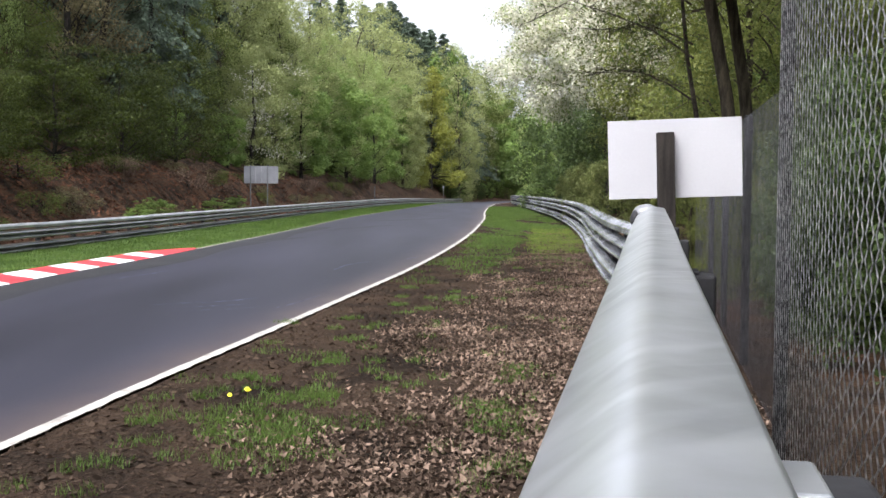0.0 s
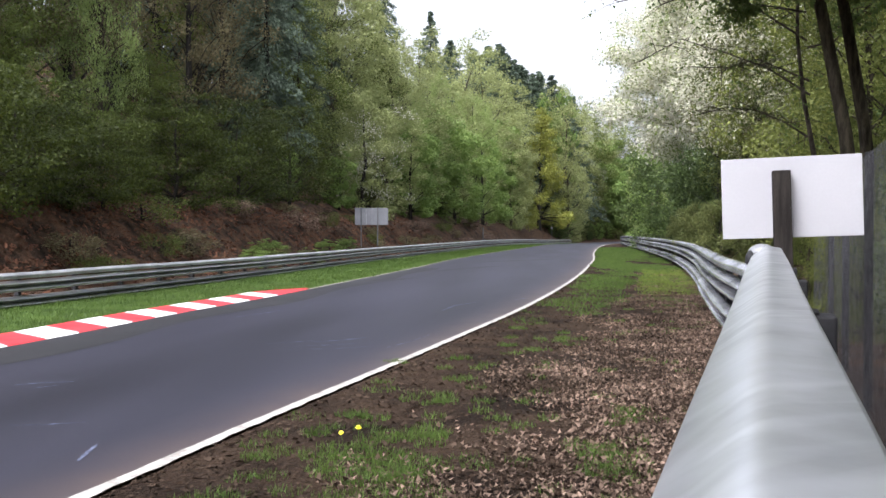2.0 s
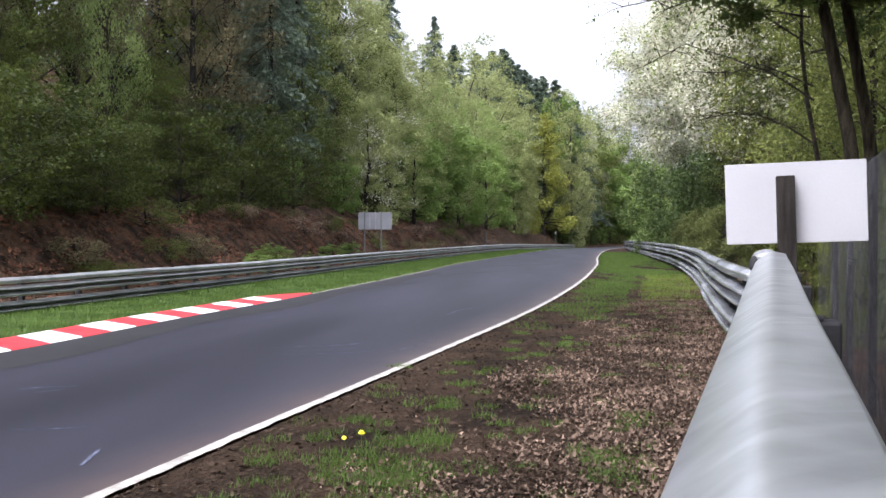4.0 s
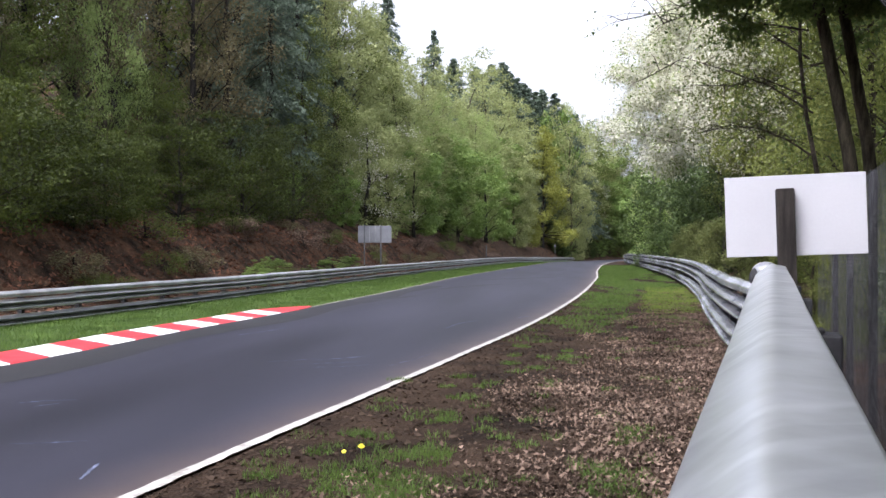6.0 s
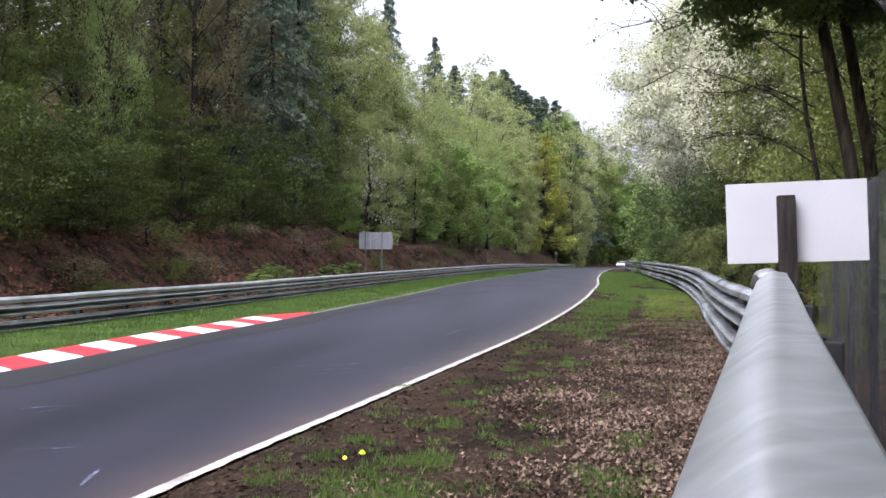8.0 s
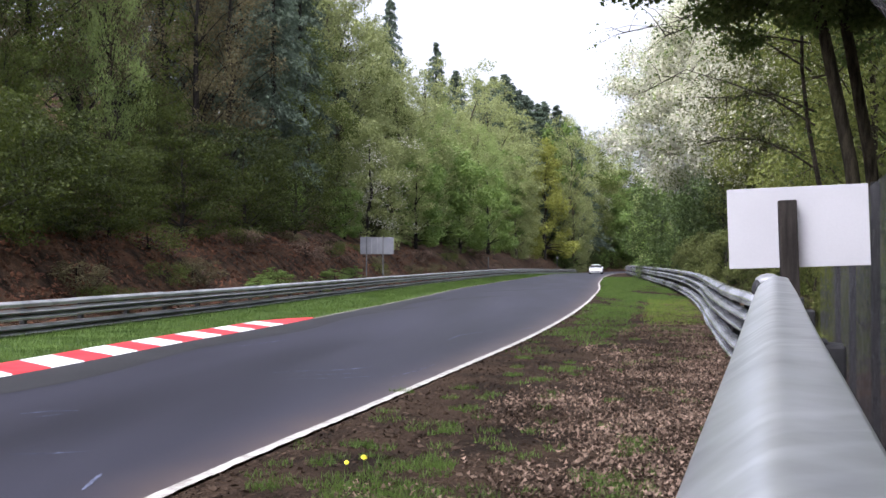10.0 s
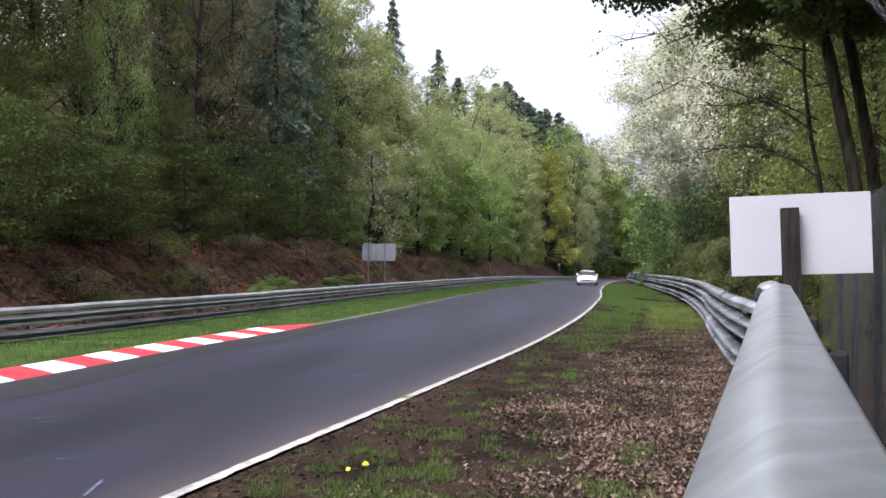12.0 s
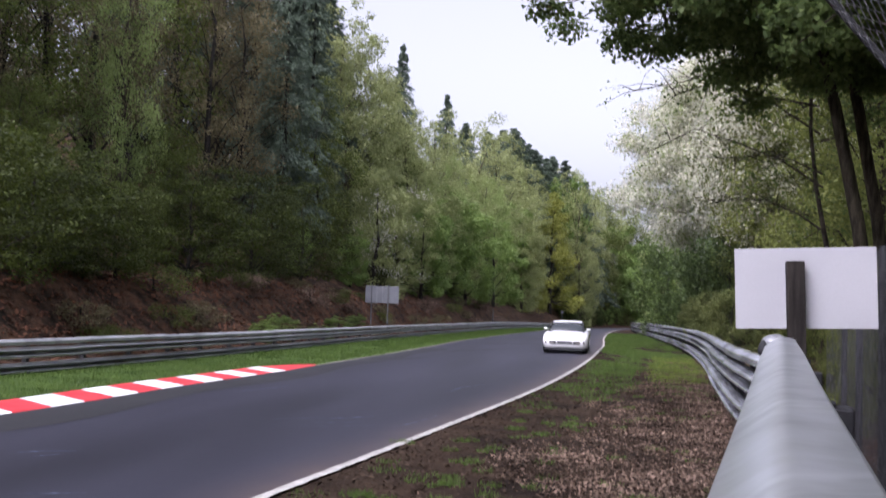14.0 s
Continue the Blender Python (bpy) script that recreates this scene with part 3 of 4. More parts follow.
KINDS = {}
LABELS = {
    "beech": "beech with dense dark olive-green spring leaves on the bank",
    "shrub": "low spreading hornbeam on the bank, layered green leaves darkened for shade",
    "green": "young tree in bright fresh green leaf",
    "birch": "tall birch with drooping light green foliage",
    "olive": "broad tree in olive-green spring leaf, paled for distant haze",
    "yellow": "conical larch in yellow-green new foliage",
    "brown": "tall tree with sparse brownish buds and bare limbs",
    "spruce": "green spruce, lightened for haze, rising above the wood",
    "pale": "wild cherry with thin white blossom among green leaves",
    "leafy": "broad tree in dense dark green leaf behind the fence",
    "herb": "low fresh green growth at the foot of the bank",
    "laurel": "dense dark green shrub behind the guard rail",
    "screen": "broad-leaved tree in green spring leaf, added to screen off the sky",
    "bramble": "low brown bramble thicket on the bank",
    "hedge": "yellowish overgrown hedge bush behind the guard rail",
}
CATEGORY = {"shrub": "bush", "herb": "bush", "laurel": "bush", "bramble": "bush", "hedge": "bush"}


def kinds():
    for i in range(3):
        KINDS["beech", i] = broadleaf(10 + i, 18, 4.6, 9800, 0.27, L_BEECH, BARK, 0.04, 1.0, clumps=96, size_c=0.9)
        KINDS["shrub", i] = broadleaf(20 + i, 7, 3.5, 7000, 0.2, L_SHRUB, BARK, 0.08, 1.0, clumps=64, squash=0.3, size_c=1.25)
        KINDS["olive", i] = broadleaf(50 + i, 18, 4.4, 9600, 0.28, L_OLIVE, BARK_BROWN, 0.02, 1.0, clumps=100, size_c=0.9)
        KINDS["spruce", i] = spruce(80 + i, 20, 4.6, 15000, 0.40, L_SPRUCE, BARK)
    for i in range(2):
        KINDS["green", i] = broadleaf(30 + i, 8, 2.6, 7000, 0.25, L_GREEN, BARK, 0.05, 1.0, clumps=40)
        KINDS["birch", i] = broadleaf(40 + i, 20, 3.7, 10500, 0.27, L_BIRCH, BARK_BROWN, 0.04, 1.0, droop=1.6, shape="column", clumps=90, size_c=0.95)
        KINDS["yellow", i] = broadleaf(60 + i, 13, 3.6, 9000, 0.27, L_YELLOW, BARK, 0.03, 1.0, shape="cone", clumps=60)
        KINDS["brown", i] = broadleaf(70 + i, 18, 3.6, 5500, 0.22, L_BROWN, BARK, 0.2, 1.0, clumps=56)
        KINDS["hedge", i] = broadleaf(95 + i, 3.0, 1.5, 7000, 0.12, L_HEDGE, BARK, 0.02, 1.0)
    KINDS["herb", 0] = KINDS["green", 0]
    KINDS["laurel", 0] = broadleaf(97, 8, 3.4, 6800, 0.26, L_LAUREL, BARK, 0.03, 1.0, clumps=60)
    for i in range(2):
        KINDS["leafy", i] = broadleaf(105 + i, 13, 3.6, 15000, 0.18, L_SHADE, BARK_BROWN, 0.03, 1.0, clumps=80)
    # Screen trees: coarse, mostly out of view, added to cut light and reflections.
    KINDS["screen", 0] = broadleaf(101, 12, 3.6, 2600, 0.5, L_BEECH, BARK, 0.08, 1.0)
    KINDS["screen", 1] = broadleaf(102, 12, 3.6, 2600, 0.5, L_OLIVE, BARK, 0.08, 1.0)
    KINDS["bramble", 0] = broadleaf(98, 1.2, 1.1, 1500, 0.11, L_BROWN, BARK, 0.02, 1.0, clumps=26)
    KINDS["bramble", 1] = broadleaf(99, 1.2, 1.3, 1500, 0.10, L_BEECH, BARK, 0.02, 1.0, clumps=26)
    KINDS["bramble", 2] = broadleaf(100, 1.2, 1.1, 1500, 0.11, L_DEAD, BARK, 0.02, 1.0, clumps=26)
    KINDS["pale", 0] = broadleaf(90, 10, 3.0, 7500, 0.22, L_OLIVE, BARK, 0.05, 1.0)
    rng = np.random.default_rng(91)
    KINDS["pale_bloom", 0] = mesh_of("blossom", *leaves(rng, [(rng.normal() * 1.7, rng.normal() * 1.7, 1.5 + 7.5 * rng.random()) for _ in range(60)], [0.9] * 60, 3000, 0.12, hollow=0.1), L_WHITE)


kinds()
COUNT = {}


def tree(kind, x, y, h=None, turn=None, wide=1.0, z=None):
    base = {"beech": 18, "shrub": 7, "olive": 18, "spruce": 20, "green": 8, "birch": 20, "yellow": 13, "brown": 18, "pale": 10, "hedge": 3.0, "bramble": 1.2, "laurel": 8, "screen": 12, "leafy": 13, "herb": 8}[kind]
    c = COUNT[kind] = COUNT.get(kind, -1) + 1
    v = c % len([k for k in KINDS if k[0] == kind])
    s = (h or base) / base
    ob = empty("bush" if kind in CATEGORY else "tree", pose(x, y, height(x, y) - 0.1 if z is None else z), LABELS[kind], CATEGORY.get(kind, "tree"), "trees of the wooded valley")
    m = pose(0, 0, 0, 0, 0, turn if turn is not None else (c * 77) % 360) @ Matrix.Diagonal((s * wide, s * wide, s, 1))
    trunk, crown = KINDS[kind, v]
    share("trunk", trunk, ob, m)
    share("crown", crown, ob, m)
    if kind == "pale":
        share("blossom", KINDS["pale_bloom", 0], ob, m, "thin white blossom")
    return ob


def ray_x(px, y):
    """x of the direction that leaves the road's line by the given slope, at distance y."""
    return y * math.tan(math.atan((px - 784) / 1799) - radians(6.35))


# front of the wood: kind, bearing, distance from the rail, where its top shows, width
FRONT = [
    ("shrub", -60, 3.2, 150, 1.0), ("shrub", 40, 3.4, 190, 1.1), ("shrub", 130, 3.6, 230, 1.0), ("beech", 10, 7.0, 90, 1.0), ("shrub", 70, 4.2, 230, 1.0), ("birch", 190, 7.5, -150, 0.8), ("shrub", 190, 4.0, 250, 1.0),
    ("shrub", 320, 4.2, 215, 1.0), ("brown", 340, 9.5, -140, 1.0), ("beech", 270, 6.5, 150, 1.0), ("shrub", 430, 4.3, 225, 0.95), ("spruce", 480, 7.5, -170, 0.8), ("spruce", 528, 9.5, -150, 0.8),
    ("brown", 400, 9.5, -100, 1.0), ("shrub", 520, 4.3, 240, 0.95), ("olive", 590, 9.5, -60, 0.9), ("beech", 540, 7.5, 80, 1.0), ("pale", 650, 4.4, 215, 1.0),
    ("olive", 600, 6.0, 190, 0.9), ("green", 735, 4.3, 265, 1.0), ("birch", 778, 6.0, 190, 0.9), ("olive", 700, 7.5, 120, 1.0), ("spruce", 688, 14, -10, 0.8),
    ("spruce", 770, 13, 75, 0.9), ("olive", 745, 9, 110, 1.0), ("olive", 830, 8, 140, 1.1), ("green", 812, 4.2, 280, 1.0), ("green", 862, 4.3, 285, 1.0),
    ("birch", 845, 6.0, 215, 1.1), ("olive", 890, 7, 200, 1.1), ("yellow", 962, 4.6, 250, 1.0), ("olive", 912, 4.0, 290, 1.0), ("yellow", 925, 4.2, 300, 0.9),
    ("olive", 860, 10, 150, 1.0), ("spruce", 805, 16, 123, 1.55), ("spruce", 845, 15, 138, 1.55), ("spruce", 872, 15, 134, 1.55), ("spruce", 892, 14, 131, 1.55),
    ("spruce", 918, 14, 158, 1.55), ("spruce", 855, 12, 150, 1.4), ("spruce", 905, 12, 150, 1.4), ("spruce", 930, 11, 168, 1.4), ("spruce", 950, 10, 182, 1.3), ("spruce", 1000, 9, 205, 1.3), ("spruce", 1018, 8, 222, 1.2), ("spruce", 938, 13, 176, 1.55), ("spruce", 962, 12, 178, 1.55), ("spruce", 984, 11, 186, 1.55), ("green", 965, 9, 215, 1.0)]


def left_spot(px, u):
    y = 12.0
    while y < 225 and left_rail(y) - ray_x(px, y) < u:
        y += 0.5
    return ray_x(px, y), y


def right_spot(px, v):
    y = 12.0
    while y < 225 and ray_x(px, y) - right_rail(y) < v:
        y += 0.5
    return ray_x(px, y), y


def tall(x, y, row):
    """The height of a tree at (x, y) whose top stands at that sight line."""
    return max(2.0, -0.3 + 1.06 * (1.75 + (449 - row) / 1799 * math.hypot(x, y) - height(x, y)))


def wood():
    for kind, px, u, row, wd in FRONT:
        x, y = left_spot(px, u)
        tree(kind, x, y, tall(x, y, row), wide=wd)
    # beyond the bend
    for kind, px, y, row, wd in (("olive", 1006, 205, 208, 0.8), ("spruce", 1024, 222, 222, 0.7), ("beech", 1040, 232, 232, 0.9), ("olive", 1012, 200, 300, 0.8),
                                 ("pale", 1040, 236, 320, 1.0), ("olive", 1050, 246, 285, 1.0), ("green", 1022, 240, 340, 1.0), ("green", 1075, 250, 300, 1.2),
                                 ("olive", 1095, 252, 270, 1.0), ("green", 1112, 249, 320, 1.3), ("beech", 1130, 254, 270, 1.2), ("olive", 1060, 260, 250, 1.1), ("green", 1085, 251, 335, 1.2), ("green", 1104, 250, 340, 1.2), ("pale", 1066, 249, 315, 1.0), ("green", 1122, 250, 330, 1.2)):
        tree(kind, ray_x(px, y), y, tall(ray_x(px, y), y, row), wide=wd)
    # rows up the hillside behind them, closing the skyline
    rng = random.Random(5)
    mix = ["beech", "olive", "brown", "spruce", "olive", "birch", "beech", "spruce"]
    crest = curve_x([(-400, -330), (500, -230), (560, -130), (610, -20), (660, 50), (700, 92), (760, 125), (830, 148), (900, 165), (960, 188), (1010, 218), (1040, 250)])
    px = -330.0
    while px < 1000:
        for u, drop in ((9.5, 55), (13.5, 12)) if not 130 < px < 560 else ((13.5, 12), (18.0, -10)):
            x, y = left_spot(px + rng.uniform(-12, 12), u)
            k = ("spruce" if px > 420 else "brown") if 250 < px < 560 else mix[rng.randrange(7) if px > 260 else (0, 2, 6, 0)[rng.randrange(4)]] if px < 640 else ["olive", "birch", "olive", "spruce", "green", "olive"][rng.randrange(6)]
            if u > 15:
                k = "spruce"
            if u > 10 and px > 640:
                k = "spruce" if rng.random() < 0.45 else "olive"
            tree(k, x, y, min(26, tall(x, y, crest(px) + drop + rng.uniform(-8, 30) + (rng.uniform(-14, 26) if k == "spruce" else 0))), wide=1.1 if k == "spruce" else 0.9)
        px += 76 if px < 500 else 44
    for x in range(22, 90, 9):
        tree(mix[x % 8], x, 264 - 0.2 * x + rng.uniform(-3, 3), rng.uniform(14, 22))
    for i in range(11):
        px = 690 + 22 * i
        x, y = left_spot(px, rng.uniform(5.0, 8.5))
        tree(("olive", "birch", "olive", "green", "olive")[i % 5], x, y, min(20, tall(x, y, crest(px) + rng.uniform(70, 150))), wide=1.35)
    # bushes on the bank round the bend
    for i in range(22):
        y = 196 + 2.2 * i
        tree(("laurel", "hedge", "shrub", "green")[i % 4], left_rail(y) - (1.6, 2.6, 3.6)[i % 3], y, (3.6, 2.6, 3.4, 3.8)[i % 4], wide=1.3)
    # fresh green growth at the foot of the bank
    for px, u, h, wd in ((455, 1.3, 0.75, 2.4), (480, 1.6, 0.9, 2.4), (560, 1.2, 0.7, 2.6), (590, 1.5, 0.85, 2.4), (620, 1.9, 0.8, 2.2)):
        x, y = left_spot(px, u)
        tree("herb", x, y, h, wide=wd)
    # low growth on the bank
    for i in range(46):
        y = 24 + 85 * rng.random() ** 1.5
        tree("bramble", left_rail(y) - rng.uniform(1.3, 4.2), y, rng.uniform(0.3, 0.85), wide=1.5)
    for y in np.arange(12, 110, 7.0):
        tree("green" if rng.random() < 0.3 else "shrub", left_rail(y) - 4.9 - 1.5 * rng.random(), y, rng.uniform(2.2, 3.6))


wood()


def blossom_tree(x, y, shift, crown, n_white, n_green, seed, green, label):
    rng = np.random.default_rng(seed)
    ob = empty("tree", pose(x, y, height(x, y) - 0.1), label, "tree", "trees of the wooded valley")
    tv, tf = [], []
    cz, rx, rz = crown
    tube(tv, tf, [(0, 0, -0.3), (0.1, 0, cz * 0.4), (shift * 0.4, 0.1, cz * 0.8), (shift * 0.8, 0, cz + rz * 0.7)], [0.2, 0.16, 0.12, 0.03], 8)
    cs, rs = [], []
    for i in range(380):
        d = rng.normal(size=3)
        d /= np.linalg.norm(d)
        r = (0.35 + 0.65 * rng.random() ** 0.7) * (0.9 + 0.2 * rng.random())
        c = np.array([shift + d[0] * rx * r, d[1] * rx * r, cz + d[2] * rz * r])
        c[0] += 0.38 * d[2] * rz * r
        cs.append(c)
        rs.append(0.4 + 0.6 * rng.random())
        if i % 6 == 0:
            root = Vector((shift * 0.5, 0, max(0.8, c[2] - 1.6)))
            tube(tv, tf, [root, (Vector(c) + root) / 2 + Vector((0, 0, 0.3)), c], [0.03, 0.016, 0.005], 5)
    share("trunk", mesh_of("trunk", tv, tf, BARK_BROWN, True), ob)
    share("crown", mesh_of("crown", *leaves(rng, cs, rs, n_green, 0.13, hollow=0.1), green), ob)
    share("blossom", mesh_of("blossom", *leaves(rng, cs, np.array(rs) * 1.08, n_white, 0.095, hollow=0.05, slim=0.9), L_WHITE), ob, label="clouds of white blossom")


blossom_tree(8.6, 46, -2.5, (9.5, 3.5, 4.5), 92000, 24000, 201, L_BIRCH, "flowering cherry tree covered in white blossom")
blossom_tree(9.6, 40, -0.8, (8.0, 3.2, 3.9), 42000, 34000, 202, L_HEDGE, "flowering tree with pale blossom and yellowish leaves")


def right_wood():
    for kind, px, v, row, wd in [
            ("green", 1146, 3.2, 330, 0.9), ("olive", 1158, 3.4, 300, 0.9), ("green", 1168, 2.2, 325, 1.0),
            ("laurel", 1190, 2.4, 300, 1.0), ("laurel", 1232, 2.6, 290, 1.0), ("laurel", 1285, 3.2, 290, 1.0), ("laurel", 1340, 5.0, 270, 1.0), ("hedge", 1250, 1.0, 405, 0.8),
            ("hedge", 1222, 1.0, 415, 0.8), ("hedge", 1285, 1.2, 400, 0.8), ("beech", 1420, 9, 60, 1.0), ("olive", 1490, 8, 100, 1.0), ("laurel", 1455, 6, 220, 1.0), ("laurel", 1540, 6, 200, 1.0), ("shrub", 1500, 4, 360, 0.9),
            ("shrub", 1590, 4, 330, 0.9), ("beech", 1570, 7, 20, 1.0), ("shrub", 1440, 4, 400, 0.9), ("green", 1400, 5, 380, 0.8), ("beech", 1680, 5, 100, 1.0), ("leafy", 1395, 5.5, 40, 0.9), ("leafy", 1450, 4.5, -60, 0.9), ("leafy", 1500, 6.5, -160, 1.0), ("leafy", 1555, 4.5, -140, 0.9), ("leafy", 1625, 5.0, -200, 1.0), ("leafy", 1590, 8.0, -260, 1.1), ("leafy", 1530, 9.0, -240, 1.1), ("leafy", 1470, 9.5, -160, 1.0)]:
        x, y = right_spot(px, v)
        tree(kind, x, y, tall(x, y, row), wide=wd)
    # behind the fence and behind the eye; the screen trees are added to block sky
    for kind, x, y, h in [("shrub", 6.6, 4.5, 3.6), ("shrub", 6.8, 9.5, 3.6), ("laurel", 4.3, 8.6, 2.2), ("laurel", 3.9, 9.5, 1.9), ("laurel", 4.2, 10.7, 2.0), ("laurel", 3.0, 3.2, 2.2), ("laurel", 3.4, 5.3, 2.0), ("laurel", 3.9, 7.6, 2.6), ("laurel", 4.4, 10.2, 2.8), ("laurel", 5.2, 12.6, 3.0), ("leafy", 4.0, 13.6, 2.2), ("leafy", 4.6, 15.6, 2.6), ("leafy", 5.2, 18.0, 3.0), ("leafy", 4.5, 18.4, 2.4), ("leafy", 5.0, 20.0, 2.7), ("laurel", 2.3, 0.8, 2.2), ("screen", 8, 6, 11), ("screen", 9, 14, 11), ("screen", 13, 10, 12), ("screen", 6, -4, 10),
                          ("screen", 5, -14, 12), ("screen", 1, -24, 13), ("screen", 3.6, -3, 12), ("screen", 1.8, -9.5, 13), ("screen", 5.6, 1.5, 12), ("screen", 0.4, -16, 14), ("screen", -20, -14, 13), ("screen", -24, -4, 13), ("screen", -6, -40, 14), ("screen", 12, -6, 13), ("screen", -22, -34, 13), ("screen", -14, -48, 15), ("screen", 14, 22, 13),
                          ("screen", 16, 34, 14), ("screen", 18, 48, 14), ("screen", 20, 66, 14), ("screen", 20, 90, 15), ("screen", 24, 115, 15), ("screen", 26, 145, 16), ("screen", 30, 175, 16)]:
        tree(kind, x, y, h)


right_wood()


def canopy_tree(seed, x, y, lean, h, limbs, r0, n, twigs=19, size=0.09, spread=0.75, twig=0.028, bark=None):
    """A tall dark tree by the fence with long limbs reaching over the verge."""
    rng = np.random.default_rng(seed)
    ob = empty("tree", pose(x, y, height(x, y) - 0.1), "tall dark-stemmed maple whose leafy limbs hang over the verge", "tree", "trees of the wooded valley")
    tv, tf = [], []
    path = [Vector((lean * (i / 8) * h + 0.1 * math.sin(i), 0.08 * math.cos(i * 1.3), -0.4 + (h + 0.4) * i / 8)) for i in range(9)]
    tube(tv, tf, path, [r0 * (1.15 - 0.9 * i / 8) for i in range(9)], 10)
    cs, rs = [], []
    for f, ang, length, rise in limbs:
        root = path[0].lerp(path[8], f)
        d = Vector((math.cos(ang), math.sin(ang), 0))
        pts = [root + d * length * t + Vector((0, 0, rise * math.sin(t * 2.2) * length + 0.12 * rng.normal())) for t in (0, 0.25, 0.5, 0.75, 1.0)]
        tube(tv, tf, pts, [r0 * 0.36, r0 * 0.27, r0 * 0.18, r0 * 0.11, 0.012], 6)
        for t in range(twigs):
            k = min(3, int(0.25 + t / (twigs - 1) * 3.5))
            q = pts[k].lerp(pts[k + 1], rng.random())
            e = q + Vector((rng.normal() * spread - 0.2 * spread, rng.normal() * spread, rng.normal() * 0.55 * spread - 0.15))
            tube(tv, tf, [q, (q + e) / 2 + Vector((0, 0, 0.08)), e], [twig, twig * 0.6, twig * 0.25], 4)
            cs.append(e)
            rs.append(0.32 + 0.3 * rng.random())
    share("trunk", mesh_of("trunk", tv, tf, bark or BARK_BROWN, True), ob)
    share("crown", mesh_of("crown", *leaves(rng, cs, rs, n, size, squash=0.6, hollow=0.15, slim=0.8), L_DARK), ob)


canopy_tree(301, ray_x(1550, 16), 16, -0.15, 13, [(0.55, 3.3, 5.2, 0.03), (0.5, 3.7, 3.2, 0.03), (0.55, 3.9, 4.5, 0.06), (0.6, 3.2, 6.0, 0.03), (0.6, 4.4, 4.5, 0.05), (0.5, 4.4, 3.5, 0.02),
                                               (0.65, 2.8, 4.5, 0.1), (0.7, 3.5, 5.5, 0.05), (0.72, 4.8, 4.0, 0.1), (0.7, 0.5, 4.0, 0.2), (0.85, 1.5, 3.5, 0.2), (0.8, 3.3, 4.5, 0.1),
                                               (0.66, 5.4, 4, 0.1), (0.75, 4.1, 5.0, 0.06), (0.62, 4.1, 5.0, 0.04)], 0.115, 100000)
canopy_tree(302, ray_x(1576, 17.5), 17.5, -0.13, 14, [(0.45, 3.6, 3.0, 0.03), (0.52, 2.9, 4.0, 0.05), (0.6, 2.7, 4.5, 0.15), (0.6, 4.2, 4.5, 0.05), (0.7, 3.1, 5.0, 0.1), (0.55, 5.2, 4.0, 0.1),
                                               (0.8, 0.8, 4.0, 0.2), (0.85, 3.9, 4.0, 0.2), (0.9, 2.2, 3.5, 0.2), (0.5, 4.6, 4.0, 0.02), (0.65, 4.7, 5.0, 0.05),
                                               (0.42, 5.8, 3.0, 0.05), (0.47, 0.3, 3.0, 0.05), (0.52, 6.0, 3.5, 0.05), (0.57, 0.6, 3.5, 0.05), (0.62, 5.6, 3.5, 0.05), (0.68, 0.2, 3.5, 0.1), (0.46, 4.9, 3.0, 0.02)], 0.115, 100000)
canopy_tree(303, 6.2, 13.0, -0.05, 11, [(0.5, 3.6, 3.6, 0.06), (0.55, 2.9, 4.0, 0.06), (0.6, 3.9, 4.2, 0.06), (0.65, 3.2, 4.5, 0.06), (0.7, 4.4, 4.0, 0.1), (0.62, 4.8, 3.5, 0.1), (0.75, 3.5, 4.5, 0.1),
                                     (0.8, 2.6, 4.0, 0.1), (0.6, 1.6, 4.0, 0.1), (0.85, 4.0, 3.5, 0.1), (0.7, 5.4, 3.5, 0.1)], 0.13, 55000)
canopy_tree(304, ray_x(1470, 20), 20, -0.08, 8.5, [(0.42, 3.3, 2.2, 0.22), (0.50, 3.0, 3.2, 0.30), (0.55, 3.6, 2.4, 0.05), (0.62, 2.9, 3.6, 0.34), (0.66, 3.4, 2.9, 0.14), (0.72, 3.7, 3.4, 0.30),
                                                  (0.78, 3.1, 3.9, 0.24), (0.84, 3.4, 2.6, 0.42), (0.9, 2.8, 3.3, 0.30), (0.95, 3.5, 3.6, 0.20), (0.7, 4.3, 2.5, 0.3), (0.6, 5.6, 2.0, 0.3)], 0.06, 1500, 34, 0.07, 0.45, 0.010, TWIG)


# ---- fence ----
def link_mesh(name, y0, y1, rows_, wire=0.0022, cell=0.10, rise=0.056, line_x=None):
    """Chain link between y0 and y1 along the fence; rows_: (offset, height) of the mesh from bottom to top."""
    verts, faces = [], []
    pts = [Vector((0, a, b)) for a, b in rows_]
    seg = [(pts[i + 1] - pts[i]).length for i in range(len(pts) - 1)]
    total = sum(seg)

    def at(s):
        for i, l in enumerate(seg):
            if s <= l or i == len(seg) - 1:
                q = pts[i].lerp(pts[i + 1], s / l)
                return q.y, q.z
            s -= l
    m = int(total / (rise / 2))
    lev = [at(j * rise / 2) for j in range(m + 1)]
    half = cell / 2
    n = int((y1 - y0) / half)
    for i in range(n):
        ya = y0 + i * half
        path = []
        for j, (a, b) in enumerate(lev):
            y = ya + (half * 1.04 if (i + j) % 2 else -half * 0.04)
            path.append(Vector((line_x(y) + a + (0.003 if (i + j) % 2 else -0.003), y, b)))
        base = len(verts)
        for p in path:
            verts += [p + Vector((wire, 0, 0)), p + Vector((-wire * 0.5, wire, 0)), p + Vector((-wire * 0.5, -wire, 0))]
        for j in range(len(path) - 1):
            for k in range(3):
                k2 = (k + 1) % 3
